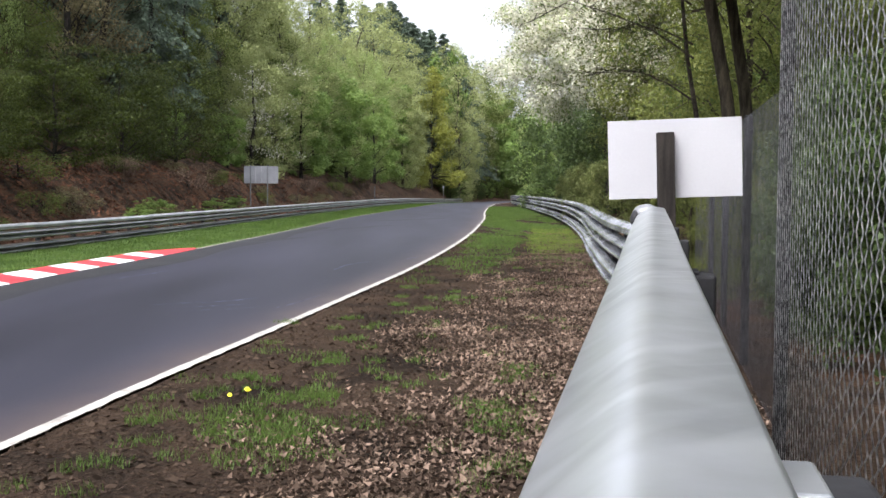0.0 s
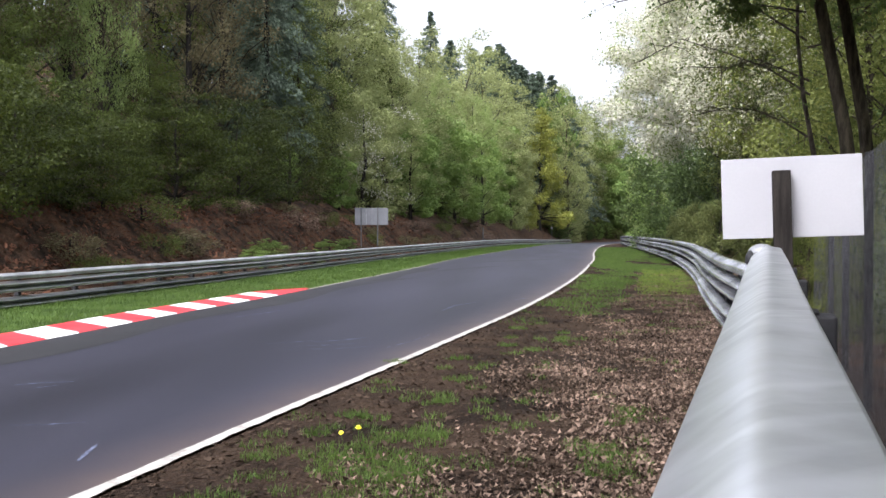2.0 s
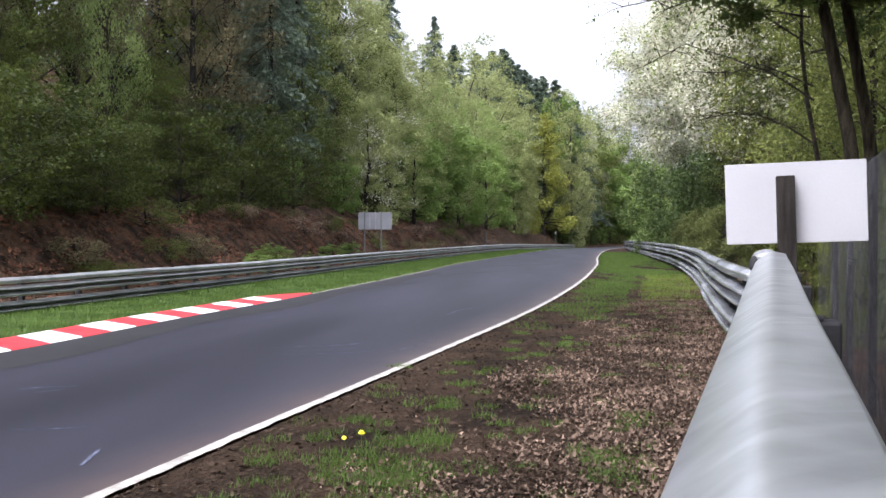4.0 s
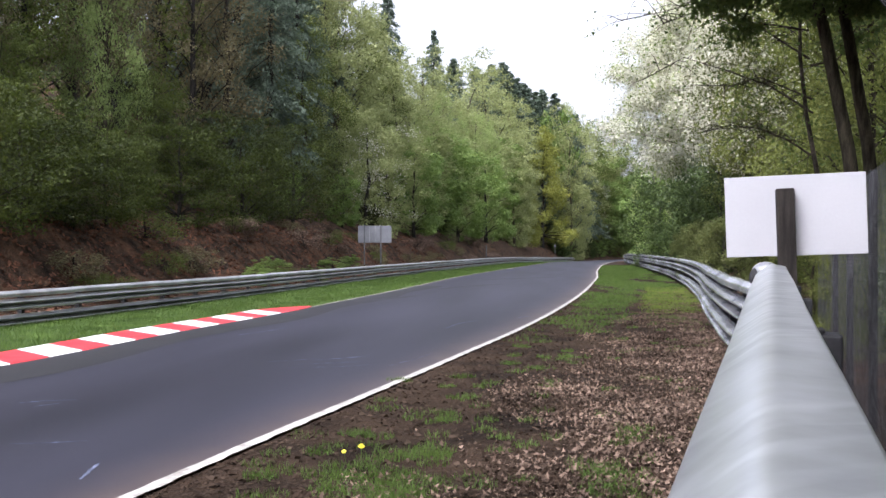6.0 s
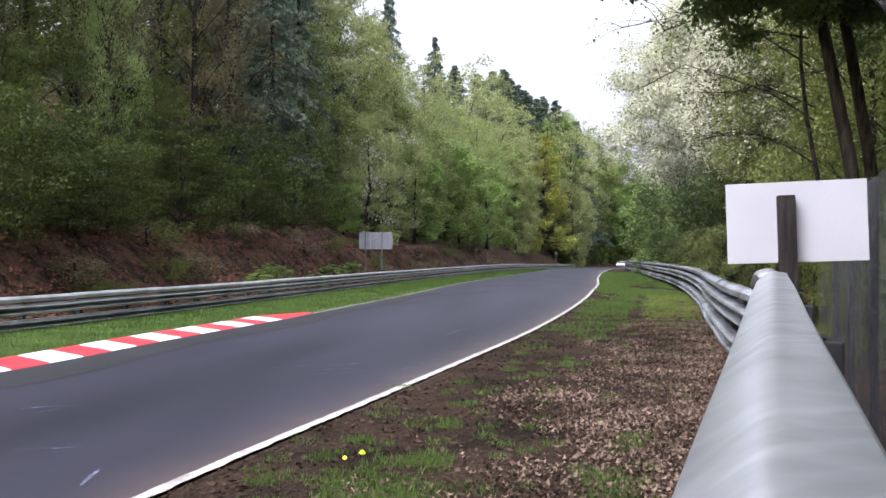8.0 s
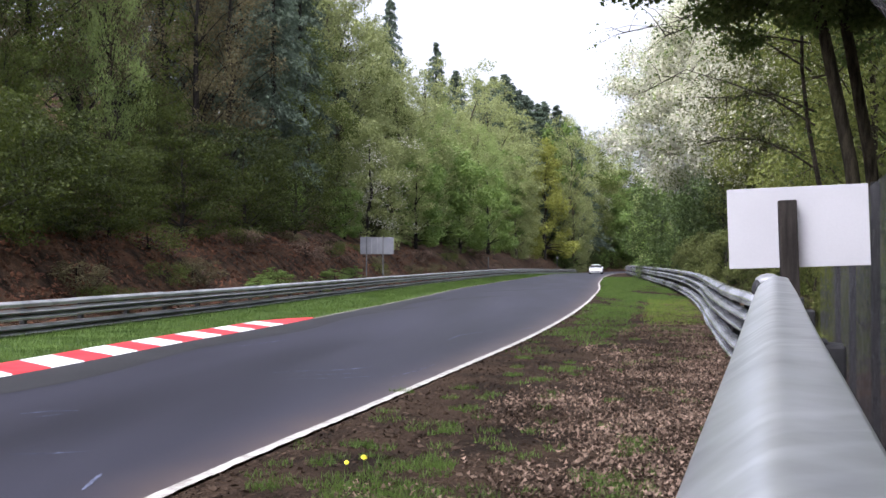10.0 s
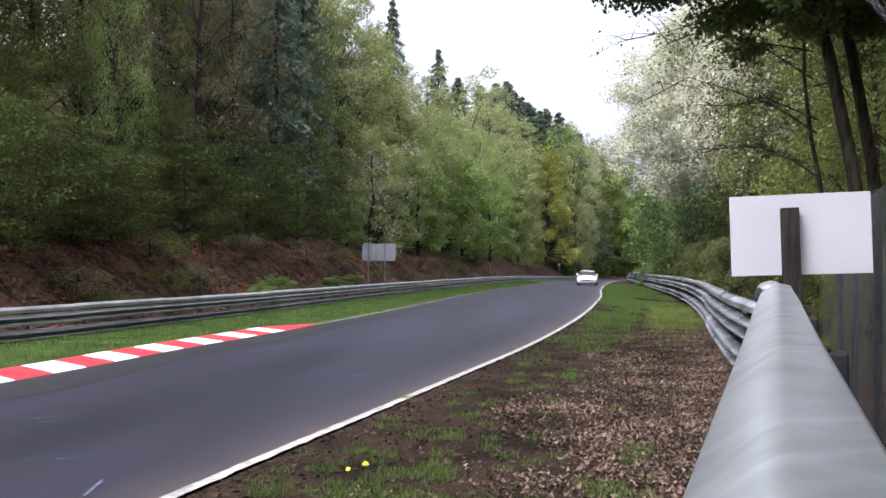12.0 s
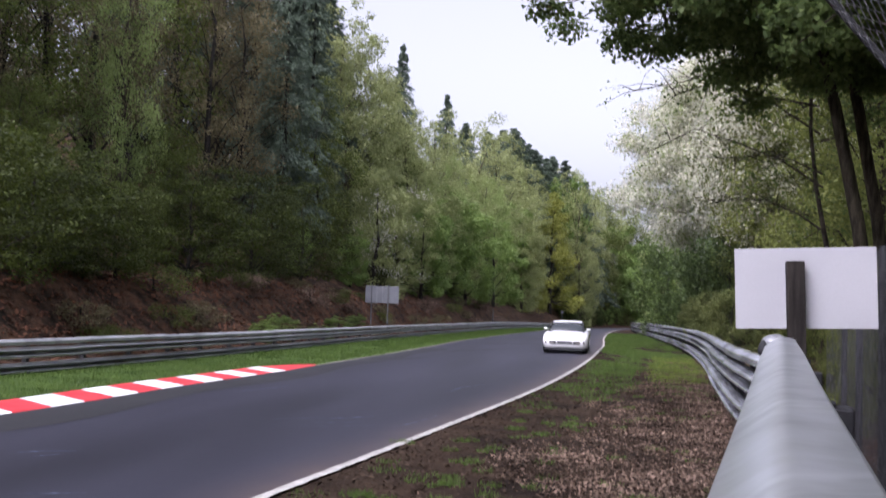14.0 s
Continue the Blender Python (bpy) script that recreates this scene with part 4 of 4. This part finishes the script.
                faces.append((base + 3 * j + k, base + 3 * j + k2, base + 3 * j + 3 + k2, base + 3 * j + 3 + k))
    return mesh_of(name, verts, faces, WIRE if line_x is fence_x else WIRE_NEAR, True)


def fence_x(y):
    return 0.75 + 0.2045 * y


def close_x(y):
    return 0.45 + 0.2045 * y


def fence():
    near = empty("chain_link_fence", pose(0, 0, 0), "dark chain-link catch fence leaning over at its top", "fence")
    tagged(share("wire_mesh", link_mesh("wire_mesh", -1.5, 3.65, [(0, 0.05), (0, 2.2), (-0.40, 2.68)], line_x=close_x), near), kind="stuff")
    for y in (0.2, 3.69):
        bm = bmesh.new()
        box(bm, -0.02, 0.02, -0.02, 0.02, -0.3, 2.21, 0.006)
        q = part("post", bm, POST, near)
        q.matrix_basis = pose(close_x(y) + 0.035, y, 0)
        bm = bmesh.new()
        box(bm, -0.012, 0.012, -0.012, 0.012, 0, 0.61, 0.004)
        q = part("arm", bm, POST, near)
        q.matrix_basis = pose(close_x(y) + 0.03, y, 2.2, 0, -39.8, 0)
    far = empty("chain_link_fence", pose(0, 0, 0), "dark chain-link fence of man height behind the guard rail", "fence")
    tagged(share("wire_mesh", link_mesh("wire_mesh", 6.0, 17.0, [(0, 0.05), (0, 2.05)], 0.0012, 0.08, 0.07, line_x=fence_x), far), kind="stuff")
    for y in np.arange(6.05, 17, 2.4):
        bm = bmesh.new()
        box(bm, -0.03, 0.03, -0.03, 0.03, -0.3, 2.08, 0.01)
        q = part("post", bm, POST, far)
        q.matrix_basis = pose(fence_x(y) + 0.045, y, 0)


fence()


# ---- litter, grass, flowers ----
def waves(x, y):
    """A soft uneven pattern, -1 to 1."""
    return (math.sin(1.9 * x + 0.8 * y) + math.sin(2.7 * x - 1.1 * y + 1.3) + math.sin(0.7 * x + 1.7 * y + 4) + math.sin(4.3 * x + 2.9 * y + 2)) / 4


def litter():
    rng = np.random.default_rng(7)
    n = 125000
    y = 2.0 + 36 * rng.random(n) ** 1.5
    y[::7] = rng.uniform(-8, 4, len(y[::7]))
    f = rng.random(n)
    a = np.array([right_edge(v) + 0.9 + 0.02 * v for v in y])
    b = np.array([(right_rail(v) if v > 6.5 else 1.95 + (v - 6.5) * 0.2) + 0.2 for v in y])
    x = a + (b - a) * f ** 0.8
    keep = np.array([0.5 * waves(p, q) + 0.55 * rng.random() > -0.25 + 0.75 * (1 - g) ** 2 + 0.022 * max(0.0, q - 14) for p, q, g in zip(x, y, f)])
    x, y = x[keep], y[keep]
    n = len(x)
    p = np.stack([x, y, 0.014 + 0.02 * rng.random(n)], 1)
    nrm = np.array([0, 0, 1.0]) + rng.normal(size=(n, 3)) * 0.4
    nrm /= np.linalg.norm(nrm, axis=1)[:, None]
    u = np.cross(nrm, rng.normal(size=(n, 3)))
    u /= np.linalg.norm(u, axis=1)[:, None]
    v = np.cross(nrm, u)
    s = (0.016 + 0.042 * rng.random(n) ** 1.7)[:, None]
    curl = 0.4 * s * nrm
    quad = np.stack([p - u * s * 0.6 + curl, p + v * s * 0.34, p + u * s * 0.6 + curl, p - v * s * 0.34], 1).reshape(-1, 3)
    quad[:, 2] = np.maximum(quad[:, 2], 0.012)
    ob = new("leaf_litter", mesh_of("leaf_litter", quad, np.arange(4 * n).reshape(-1, 4), L_DEAD))
    tagged(ob, "scattered dry brown and pinkish dead leaves on the verge", "leaves", kind="stuff")


litter()


def soil_debris():
    """Small dark crumbs, bark and leaf bits on the bare soil by the line."""
    rng = np.random.default_rng(17)
    n = 26000
    y = 3.0 + 32 * rng.random(n) ** 1.6
    y[::7] = rng.uniform(-8, 4, len(y[::7]))
    x = np.array([right_edge(v) + 0.12 for v in y]) + 3.2 * rng.random(n) ** 1.2
    p = np.stack([x, y, 0.012 + 0.012 * rng.random(n)], 1)
    a = rng.normal(size=(n, 3)) * np.array([1, 1, 0.4])
    a /= np.linalg.norm(a, axis=1)[:, None]
    b = np.cross(a, np.array([0, 0, 1.0]) + rng.normal(size=(n, 3)) * 0.5)
    s = (0.010 + 0.024 * rng.random(n) ** 2)[:, None]
    quad = np.stack([p - a * s, p + b * s * 0.5, p + a * s, p - b * s * 0.5], 1).reshape(-1, 3)
    quad[:, 2] = np.maximum(quad[:, 2], 0.011)
    ob = new("soil_debris", mesh_of("soil_debris", quad, np.arange(4 * n).reshape(-1, 4), L_CRUMB))
    tagged(ob, "dark crumbs of soil and leaf bits on the verge", "debris", kind="stuff")


soil_debris()


def bank_litter():
    rng = np.random.default_rng(8)
    n = 16000
    y = 12 + 70 * rng.random(n) ** 1.5
    u = 0.5 + 4.0 * rng.random(n)
    x = np.array([left_rail(v) for v in y]) - u
    p = np.stack([x, y, np.array([height(a, b) for a, b in zip(x, y)]) + 0.03], 1)
    nrm = np.array([0.4, 0, 1.0]) + rng.normal(size=(n, 3)) * 0.4
    nrm /= np.linalg.norm(nrm, axis=1)[:, None]
    a = np.cross(nrm, rng.normal(size=(n, 3)))
    a /= np.linalg.norm(a, axis=1)[:, None]
    b = np.cross(nrm, a)
    s = (0.06 + 0.12 * rng.random(n) ** 2)[:, None]
    quad = np.stack([p - a * s * 0.6, p + b * s * 0.36, p + a * s * 0.6 + nrm * s * 0.3, p - b * s * 0.36], 1).reshape(-1, 3)
    ob = new("bank_leaves", mesh_of("bank_leaves", quad, np.arange(4 * n).reshape(-1, 4), L_RUST))
    tagged(ob, "rust-brown fallen leaves and debris on the bank", "leaves", kind="stuff")


bank_litter()


def blades(name, label, spots, per, tall, material=L_GRASS):
    """Grass: tufts of thin upright blades at the spots (x, y, radius)."""
    rng = np.random.default_rng(len(spots))
    s = np.array(spots)
    k = np.repeat(np.arange(len(s)), per)
    n = len(k)
    r = s[k, 2] * np.sqrt(rng.random(n))
    w = rng.random(n) * 2 * np.pi
    x, y = s[k, 0] + r * np.cos(w), s[k, 1] + r * np.sin(w)
    z = np.array([dip(v) for v in s[:, 1]])[k] + 0.005
    h = tall * (0.4 + 0.8 * rng.random(n))
    d = rng.normal(size=(n, 2)) * 0.35
    g = rng.random(n) * 2 * np.pi
    wd = 0.0014 + 0.00032 * s[k, 1]
    a = np.stack([x - np.cos(g) * wd, y - np.sin(g) * wd, z], 1)
    b = np.stack([x + np.cos(g) * wd, y + np.sin(g) * wd, z], 1)
    c = np.stack([x + d[:, 0] * h, y + d[:, 1] * h, z + h], 1)
    ob = new(name, mesh_of(name, np.stack([a, b, c], 1).reshape(-1, 3), np.arange(3 * n).reshape(-1, 3), material))
    tagged(ob, label, "grass", kind="stuff")


def grass():
    rng = random.Random(11)
    spots = []
    # tufts on the verge
    for x, y, r, k in ((-1.35, 6.3, 0.35, 26), (-1.15, 5.6, 0.3, 18), (-0.95, 8.2, 0.35, 14), (-1.5, 7.2, 0.25, 10), (0.28, 5.2, 0.2, 12), (0.2, 7.4, 0.25, 8),
                       (0.9, 8.5, 0.3, 6), (-0.75, 10.5, 0.5, 14), (-1.9, 5.0, 0.25, 8), (0.0, 13.5, 0.7, 14), (1.9, 15.5, 0.6, 14), (2.1, 20, 0.7, 18), (1.2, 10.6, 0.4, 6), (0.37, 6.6, 0.12, 14), (0.30, 6.1, 0.1, 10), (-1.0, 6.0, 0.22, 26), (-0.85, 7.0, 0.2, 12), (0.62, 8.0, 0.12, 8)):
        for _ in range(k):
            spots.append((x + rng.gauss(0, r), y + rng.gauss(0, r * 1.3), 0.11))
    for _ in range(45):
        y = 4 + 18 * rng.random() ** 1.3
        f = rng.random()
        x = right_edge(y) + 0.25 + 2.2 * f
        if waves(x * 1.3, y * 0.8) > 0.05 + 0.3 * f:
            spots.append((x, y, 0.17))
    blades("grass_tufts", "green grass tufts in the leaf litter", spots, 60, 0.055)
    spots = []
    for _ in range(5200):
        y = 15 + 75 * rng.random() ** 1.4
        a, b = right_edge(y) + 0.25, right_rail(y) - 0.1
        f = rng.random()
        if 0.5 * waves((a + (b - a) * f) * 0.7, y * 0.3) + 0.5 * rng.random() > 0.62 - 0.009 * (y - 17) - (0.3 if f < 0.45 else 0) - (0.3 if f > 0.6 and 20 < y < 32 else 0):
            if rng.random() < (y - 13) / 22:
                spots.append((a + (b - a) * f, y, 0.22))
    blades("grass_verge", "patchy green grass between track and guard rail", spots, 26, 0.075)
    spots = [(right_rail(y) - 0.2 - 1.3 * rng.random() ** 1.3, y, 0.2) for y in (23 + 15 * rng.random() for _ in range(300))]
    blades("fresh_grass", "lush yellow-green grass beside the guard rail", spots, 18, 0.09, L_FRESH)
    spots = []
    for _ in range(3400):
        y = 10 + 110 * rng.random() ** 1.6
        a, b = left_rail(y) - 0.3, left_edge(y) - (1.0 if y < 24 else 0.1)
        spots.append((a + (b - a) * rng.random(), y, 0.3))
    blades("grass_blades", "short mown green grass beside the track", spots, 16, 0.09)


grass()


def flower(x, y, size=1.0, tilt=0):
    ob = empty("dandelion", pose(x, y, 0.01, tilt) @ Matrix.Scale(size, 4), "yellow dandelion flower in the verge grass", "flower", "dandelions")
    bm = bmesh.new()
    bmesh.ops.create_cone(bm, cap_ends=True, segments=6, radius1=0.004, radius2=0.003, depth=0.1, matrix=Matrix.Translation((0, 0, 0.05)))
    part("stem", bm, L_GRASS, ob)
    bm = bmesh.new()
    for i in range(3):
        bmesh.ops.create_cone(bm, cap_ends=True, segments=11, radius1=0.008, radius2=0.024 - 0.006 * i, depth=0.012, matrix=pose(0, 0, 0.1 + 0.008 * i, 8, 5, i * 20))
    part("flower_head", bm, L_PETAL, ob)


flower(-1.30, 6.77)
flower(-1.43, 6.86, 0.7, 35)


# ---- marks on the asphalt ----
SCUFF = mat("pale_scuff", (0.022, 0.024, 0.042), (0.13, 0.15, 0.23), 0.8, 7, 60, 0.2, depth=0.002)


def scuffs():
    """Faint pale tyre and chalk marks, each a thin curved ribbon."""
    dark = mat("tyre_dark", (0.011, 0.011, 0.016), (0.022, 0.022, 0.03), 0.7, 0.8, 120, 0.3, depth=0.004)
    for pts, w in ((((-4.94, 8.92), (-4.76, 9.08), (-4.5, 9.18)), 0.07), (((-4.69, 8.74), (-4.53, 8.97)), 0.03), (((-3.97, 7.05), (-3.69, 7.12), (-3.46, 7.24)), 0.05), (((-2.92, 6.01), (-2.97, 6.25), (-3.02, 6.5)), 0.05),
                   (((-3.6, 12.56), (-3.27, 12.8), (-3.03, 13.03)), 0.05), (((-3.25, 11.92), (-2.6, 12.12), (-2.2, 12.41)), 0.03), (((-3.05, 12.82), (-2.67, 13.15), (-2.47, 13.46)), 0.08), (((-2.01, 12.31), (-1.82, 12.97), (-1.67, 13.85)), 0.03),
                   (((-2.86, 12.46), (-2.44, 12.7)), 0.06), (((-3.2, 12.3), (-2.7, 12.55)), 0.025), (((-5.23, 16.38), (-4.94, 17.36), (-4.84, 18.15)), 0.05), (((-1.95, 18.2), (-1.85, 19.4), (-1.5, 20.4)), 0.06), (((-0.75, 21.2), (-0.5, 21.9)), 0.07),
                   (((-3.4, 47.0), (-1.6, 50.0), (0.4, 53.0)), 1.3), (((-4.1, 36.0), (-3.3, 39.0), (-2.0, 42.0)), 0.9), (((-1.2, 66.0), (0.6, 70.0)), 1.5), (((-5.0, 28.0), (-4.2, 31.0)), 0.5)):
        verts, faces = [], []
        n = 12
        for i in range(n + 1):
            t = i / n * (len(pts) - 1)
            k = min(len(pts) - 2, int(t))
            p = Vector(pts[k]).lerp(Vector(pts[k + 1]), t - k)
            d = (Vector(pts[k + 1]) - Vector(pts[k])).normalized()
            h = w * 0.5 * (0.4 + 0.6 * math.sin(math.pi * i / n)) * (0.7 + 0.3 * math.sin(i * 2.1))
            verts += [(p.x - d.y * h, p.y + d.x * h, 0.0245), (p.x + d.y * h, p.y - d.x * h, 0.0245)]
        faces = [(2 * i, 2 * i + 1, 2 * i + 3, 2 * i + 2) for i in range(n)]
        tagged(new("road_mark", mesh_of("road_mark", verts, faces, SCUFF if w < 0.4 else dark)), "faint pale scuff mark on the asphalt" if w < 0.4 else "dark worn patch in the asphalt", "road marking", kind="structure")
    # a darker worn lane next to the kerb
    lane = strip("worn_lane", lambda y: left_edge(y) + 0.02, lambda y: left_edge(y) + 0.95 + 0.15 * math.sin(y * 0.7), np.arange(4, 40, 0.8), 0.0235,
                 mat("dark_asphalt", (0.006, 0.006, 0.008), (0.014, 0.014, 0.018), 0.7, 0.8, 120, 0.3, depth=0.004))
    tagged(lane, "darker patched asphalt beside the kerb", "road", kind="structure")


scuffs()


# ---- small posts by the far track ----
def track_post(px, u, tall_, box_z, label):
    x, y = left_spot(px, u)
    ob = empty("track_post", pose(x, y, height(x, y) - 0.05), label, "post", "posts by the track")
    bm = bmesh.new()
    bmesh.ops.create_cone(bm, cap_ends=True, segments=10, radius1=0.05, radius2=0.045, depth=tall_, matrix=Matrix.Translation((0, 0, tall_ / 2)))
    part("pole", bm, STEEL_DULL, ob)
    if box_z:
        bm = bmesh.new()
        box(bm, -0.16, 0.16, -0.10, 0.10, box_z - 0.35, box_z, 0.02)
        part("box", bm, BOARD_GREY, ob, "small grey box")


track_post(863, 0.9, 1.9, 0, "thin grey metal pole behind the guard rail")
track_post(985, 0.9, 3.0, 2.9, "slim pole with a small grey box beside the bend")


# ---- car ----
PAINT = plain("white_car_paint", (0.82, 0.82, 0.82), 0.25)
PAINT.node_tree.nodes["Principled BSDF"].inputs["Coat Weight"].default_value = 0.6
GLASS = plain("dark_car_glass", (0.035, 0.04, 0.045), 0.06)
RUBBER = plain("tyre_rubber", (0.02, 0.02, 0.02), 0.8)
ALLOY = plain("alloy", (0.5, 0.5, 0.52), 0.35, 0.8)
BLACK = plain("black_trim", (0.025, 0.025, 0.028), 0.5)
AMBER = plain("lamp_glass", (0.35, 0.33, 0.30), 0.15)


def loft(sections):
    """Closed body from cross sections: (y, [(x, z) ...] for the right half, from the bottom middle to the top middle)."""
    bm = bmesh.new()
    rings = []
    for y, half in sections:
        half = [(x, z if z < 0.9 else 0.9 + (z - 0.9) * 0.87) for x, z in half]
        ring = [bm.verts.new((x, y, z)) for x, z in half] + [bm.verts.new((-x, y, z)) for x, z in reversed(half[1:-1])]
        rings.append(ring)
    for r, q in zip(rings, rings[1:]):
        for i in range(len(r)):
            j = (i + 1) % len(r)
            bm.faces.new((r[i], r[j], q[j], q[i]))
    for r in (rings[0], rings[-1]):
        bm.faces.new(r)
    bmesh.ops.recalc_face_normals(bm, faces=bm.faces)
    for f in bm.faces:
        f.smooth = True
    return bm


def sports_car():
    car = empty("car", pose(3, 120, 0.02, 0, 0, 180), "low white sports coupe with closed headlamps driving on the track", "car")

    def sec(y, w, zb, zw, zt, crown=0.0):
        return (y, [(0, zb), (w * 0.82, zb), (w * 0.96, zb + 0.06), (w, zw - 0.12), (w * 0.985, zw), (w * 0.9, zt - 0.02), (w * 0.5, zt + crown * 0.7), (0, zt + crown)])
    bm = loft([sec(2.10, 0.66, 0.27, 0.45, 0.52), sec(2.03, 0.76, 0.20, 0.50, 0.58, 0.01), sec(1.75, 0.845, 0.17, 0.58, 0.66, 0.015), sec(1.25, 0.867, 0.17, 0.66, 0.73, 0.025),
               sec(0.70, 0.860, 0.17, 0.74, 0.81, 0.03), sec(0.0, 0.850, 0.17, 0.80, 0.87, 0.02), sec(-1.0, 0.865, 0.17, 0.82, 0.88, 0.02), sec(-1.55, 0.868, 0.2, 0.80, 0.88, 0.02),
               sec(-1.95, 0.83, 0.28, 0.74, 0.84), sec(-2.1, 0.75, 0.34, 0.66, 0.72)])
    body = part("body", bm, PAINT, car, "glossy white bodywork")
    # cabin: roof and glass
    def cab(y, wb, wt, z0, z1):
        return (y, [(0, z0), (wb, z0), (wb * 0.5 + wt * 0.5 + 0.02, (z0 + z1) / 2), (wt, z1 - 0.03), (wt * 0.6, z1), (0, z1 + 0.01)])
    bm = loft([cab(0.72, 0.66, 0.62, 0.80, 0.84), cab(0.05, 0.72, 0.56, 0.84, 1.22), cab(-0.25, 0.74, 0.55, 0.85, 1.255), cab(-0.75, 0.74, 0.54, 0.86, 1.25), cab(-1.3, 0.72, 0.5, 0.86, 1.10), cab(-1.85, 0.62, 0.5, 0.84, 0.88)])
    part("cabin_glass", bm, GLASS, car, "dark tinted windscreen and side windows")
    bm = loft([(0.1, [(0, 1.2), (0.55, 1.185), (0.575, 1.205), (0.54, 1.235), (0.3, 1.25), (0, 1.255)]), (-0.2, [(0, 1.24), (0.55, 1.22), (0.575, 1.235), (0.54, 1.265), (0.3, 1.28), (0, 1.285)]),
               (-0.8, [(0, 1.235), (0.54, 1.215), (0.565, 1.23), (0.53, 1.258), (0.3, 1.275), (0, 1.28)]), (-1.0, [(0, 1.18), (0.52, 1.16), (0.54, 1.18), (0.52, 1.21), (0.3, 1.225), (0, 1.23)])])
    part("roof", bm, PAINT, car)
    for sx in (-1, 1):
        vv, ff = [], []
        tube(vv, ff, [(sx * 0.685, 0.74, 0.82), (sx * 0.60, 0.1, 1.16)], [0.026, 0.026], 6)
        share("pillar", mesh_of("pillar", vv, ff, BLACK, True), car, label="black windscreen pillar seal")
        bm = bmesh.new()
        box(bm, -0.075, 0.075, -0.045, 0.035, -0.034, 0.034, 0.02)
        q = part("wing_mirror", bm, PAINT, car)
        q.matrix_basis = pose(sx * 0.83, 0.42, 0.905, 0, 0, sx * -8)
        bm = bmesh.new()
        box(bm, -0.14, 0.14, -0.02, 0.02, -0.014, 0.016, 0.006)
        q = part("bumper_lamp", bm, AMBER, car, "clear bumper lamp in a dark recess")
        q.matrix_basis = pose(sx * 0.53, 2.095, 0.405, 0, 0, sx * -12)
        bm = bmesh.new()
        box(bm, -0.21, 0.21, -0.025, 0.025, -0.06, 0.06, 0.01)
        q = part("lamp_recess", bm, BLACK, car)
        q.matrix_basis = pose(sx * 0.53, 2.085, 0.405, 0, 0, sx * -12)
        bm = bmesh.new()
        box(bm, -0.17, 0.17, -0.15, 0.15, -0.006, 0.006, 0.004)
        q = part("headlamp_cover", bm, PAINT, car, "closed pop-up headlamp lid")
        q.matrix_basis = pose(sx * 0.55, 1.72, 0.665, -8, sx * 4, 0)
        for y in (1.30, -1.10):
            bm = bmesh.new()
            bmesh.ops.create_cone(bm, cap_ends=True, segments=28, radius1=0.31, radius2=0.31, depth=0.21, matrix=pose(0, 0, 0, 0, 90, 0))
            bmesh.ops.bevel(bm, geom=[e for e in bm.edges if len(e.link_faces) == 2 and e.calc_face_angle() > 1], offset=0.03, segments=2, affect="EDGES")
            wheel = part("wheel", bm, RUBBER, car, "black tyre")
            wheel.matrix_basis = pose(sx * 0.735, y, 0.31)
            bm = bmesh.new()
            bmesh.ops.create_cone(bm, cap_ends=True, segments=24, radius1=0.2, radius2=0.2, depth=0.02, matrix=pose(sx * 0.1, 0, 0, 0, 90, 0))
            part("rim", bm, ALLOY, wheel)
    bm = bmesh.new()
    box(bm, -0.29, 0.29, 2.085, 2.125, 0.355, 0.475, 0.008)
    part("plate", bm, plain("dull_plate", (0.09, 0.092, 0.10), 0.5), car, "unlettered front number plate")
    bm = bmesh.new()
    box(bm, -0.74, 0.74, 1.86, 2.06, 0.13, 0.215, 0.02)
    part("air_dam", bm, BLACK, car, "dark lower air intake")
    return car


coupe = sports_car()


# ---- movement ----
CAR = [(7.0, 235), (7.6, 218), (8.0, 205), (8.2, 199), (10.3, 123.5), (10.5, 118.5), (11.0, 108), (11.5, 98), (12.0, 87.5), (12.5, 76.5), (13.0, 64), (13.5, 52.5), (14.0, 40.8)]
CAR_X = curve_x([(35, -0.12), (40.8, 0.24), (52.5, 0.78), (64, 1.28), (76.5, 1.85), (87.5, 2.45), (98, 3.0), (108, 3.5), (118.5, 4.05), (123.5, 4.35), (160, 7.2), (199, 12.2), (205, 13.1), (220, 17.5), (240, 27), (262, 42)])


def motions():
    rows_ = [(0.0, pose(CAR_X(262), 262, dip(262) + 0.02, 0, 0, 120)), (6.5, pose(CAR_X(250), 250, dip(250) + 0.02, 0, 0, 120))]
    for t, y in CAR:
        d = CAR_X(y + 1) - CAR_X(y - 1)
        rows_.append((t, pose(CAR_X(y), y, dip(y) + 0.022, 0, 0, 180 - math.degrees(math.atan2(d, 2)))))
    walk(coupe, rows_)


motions()
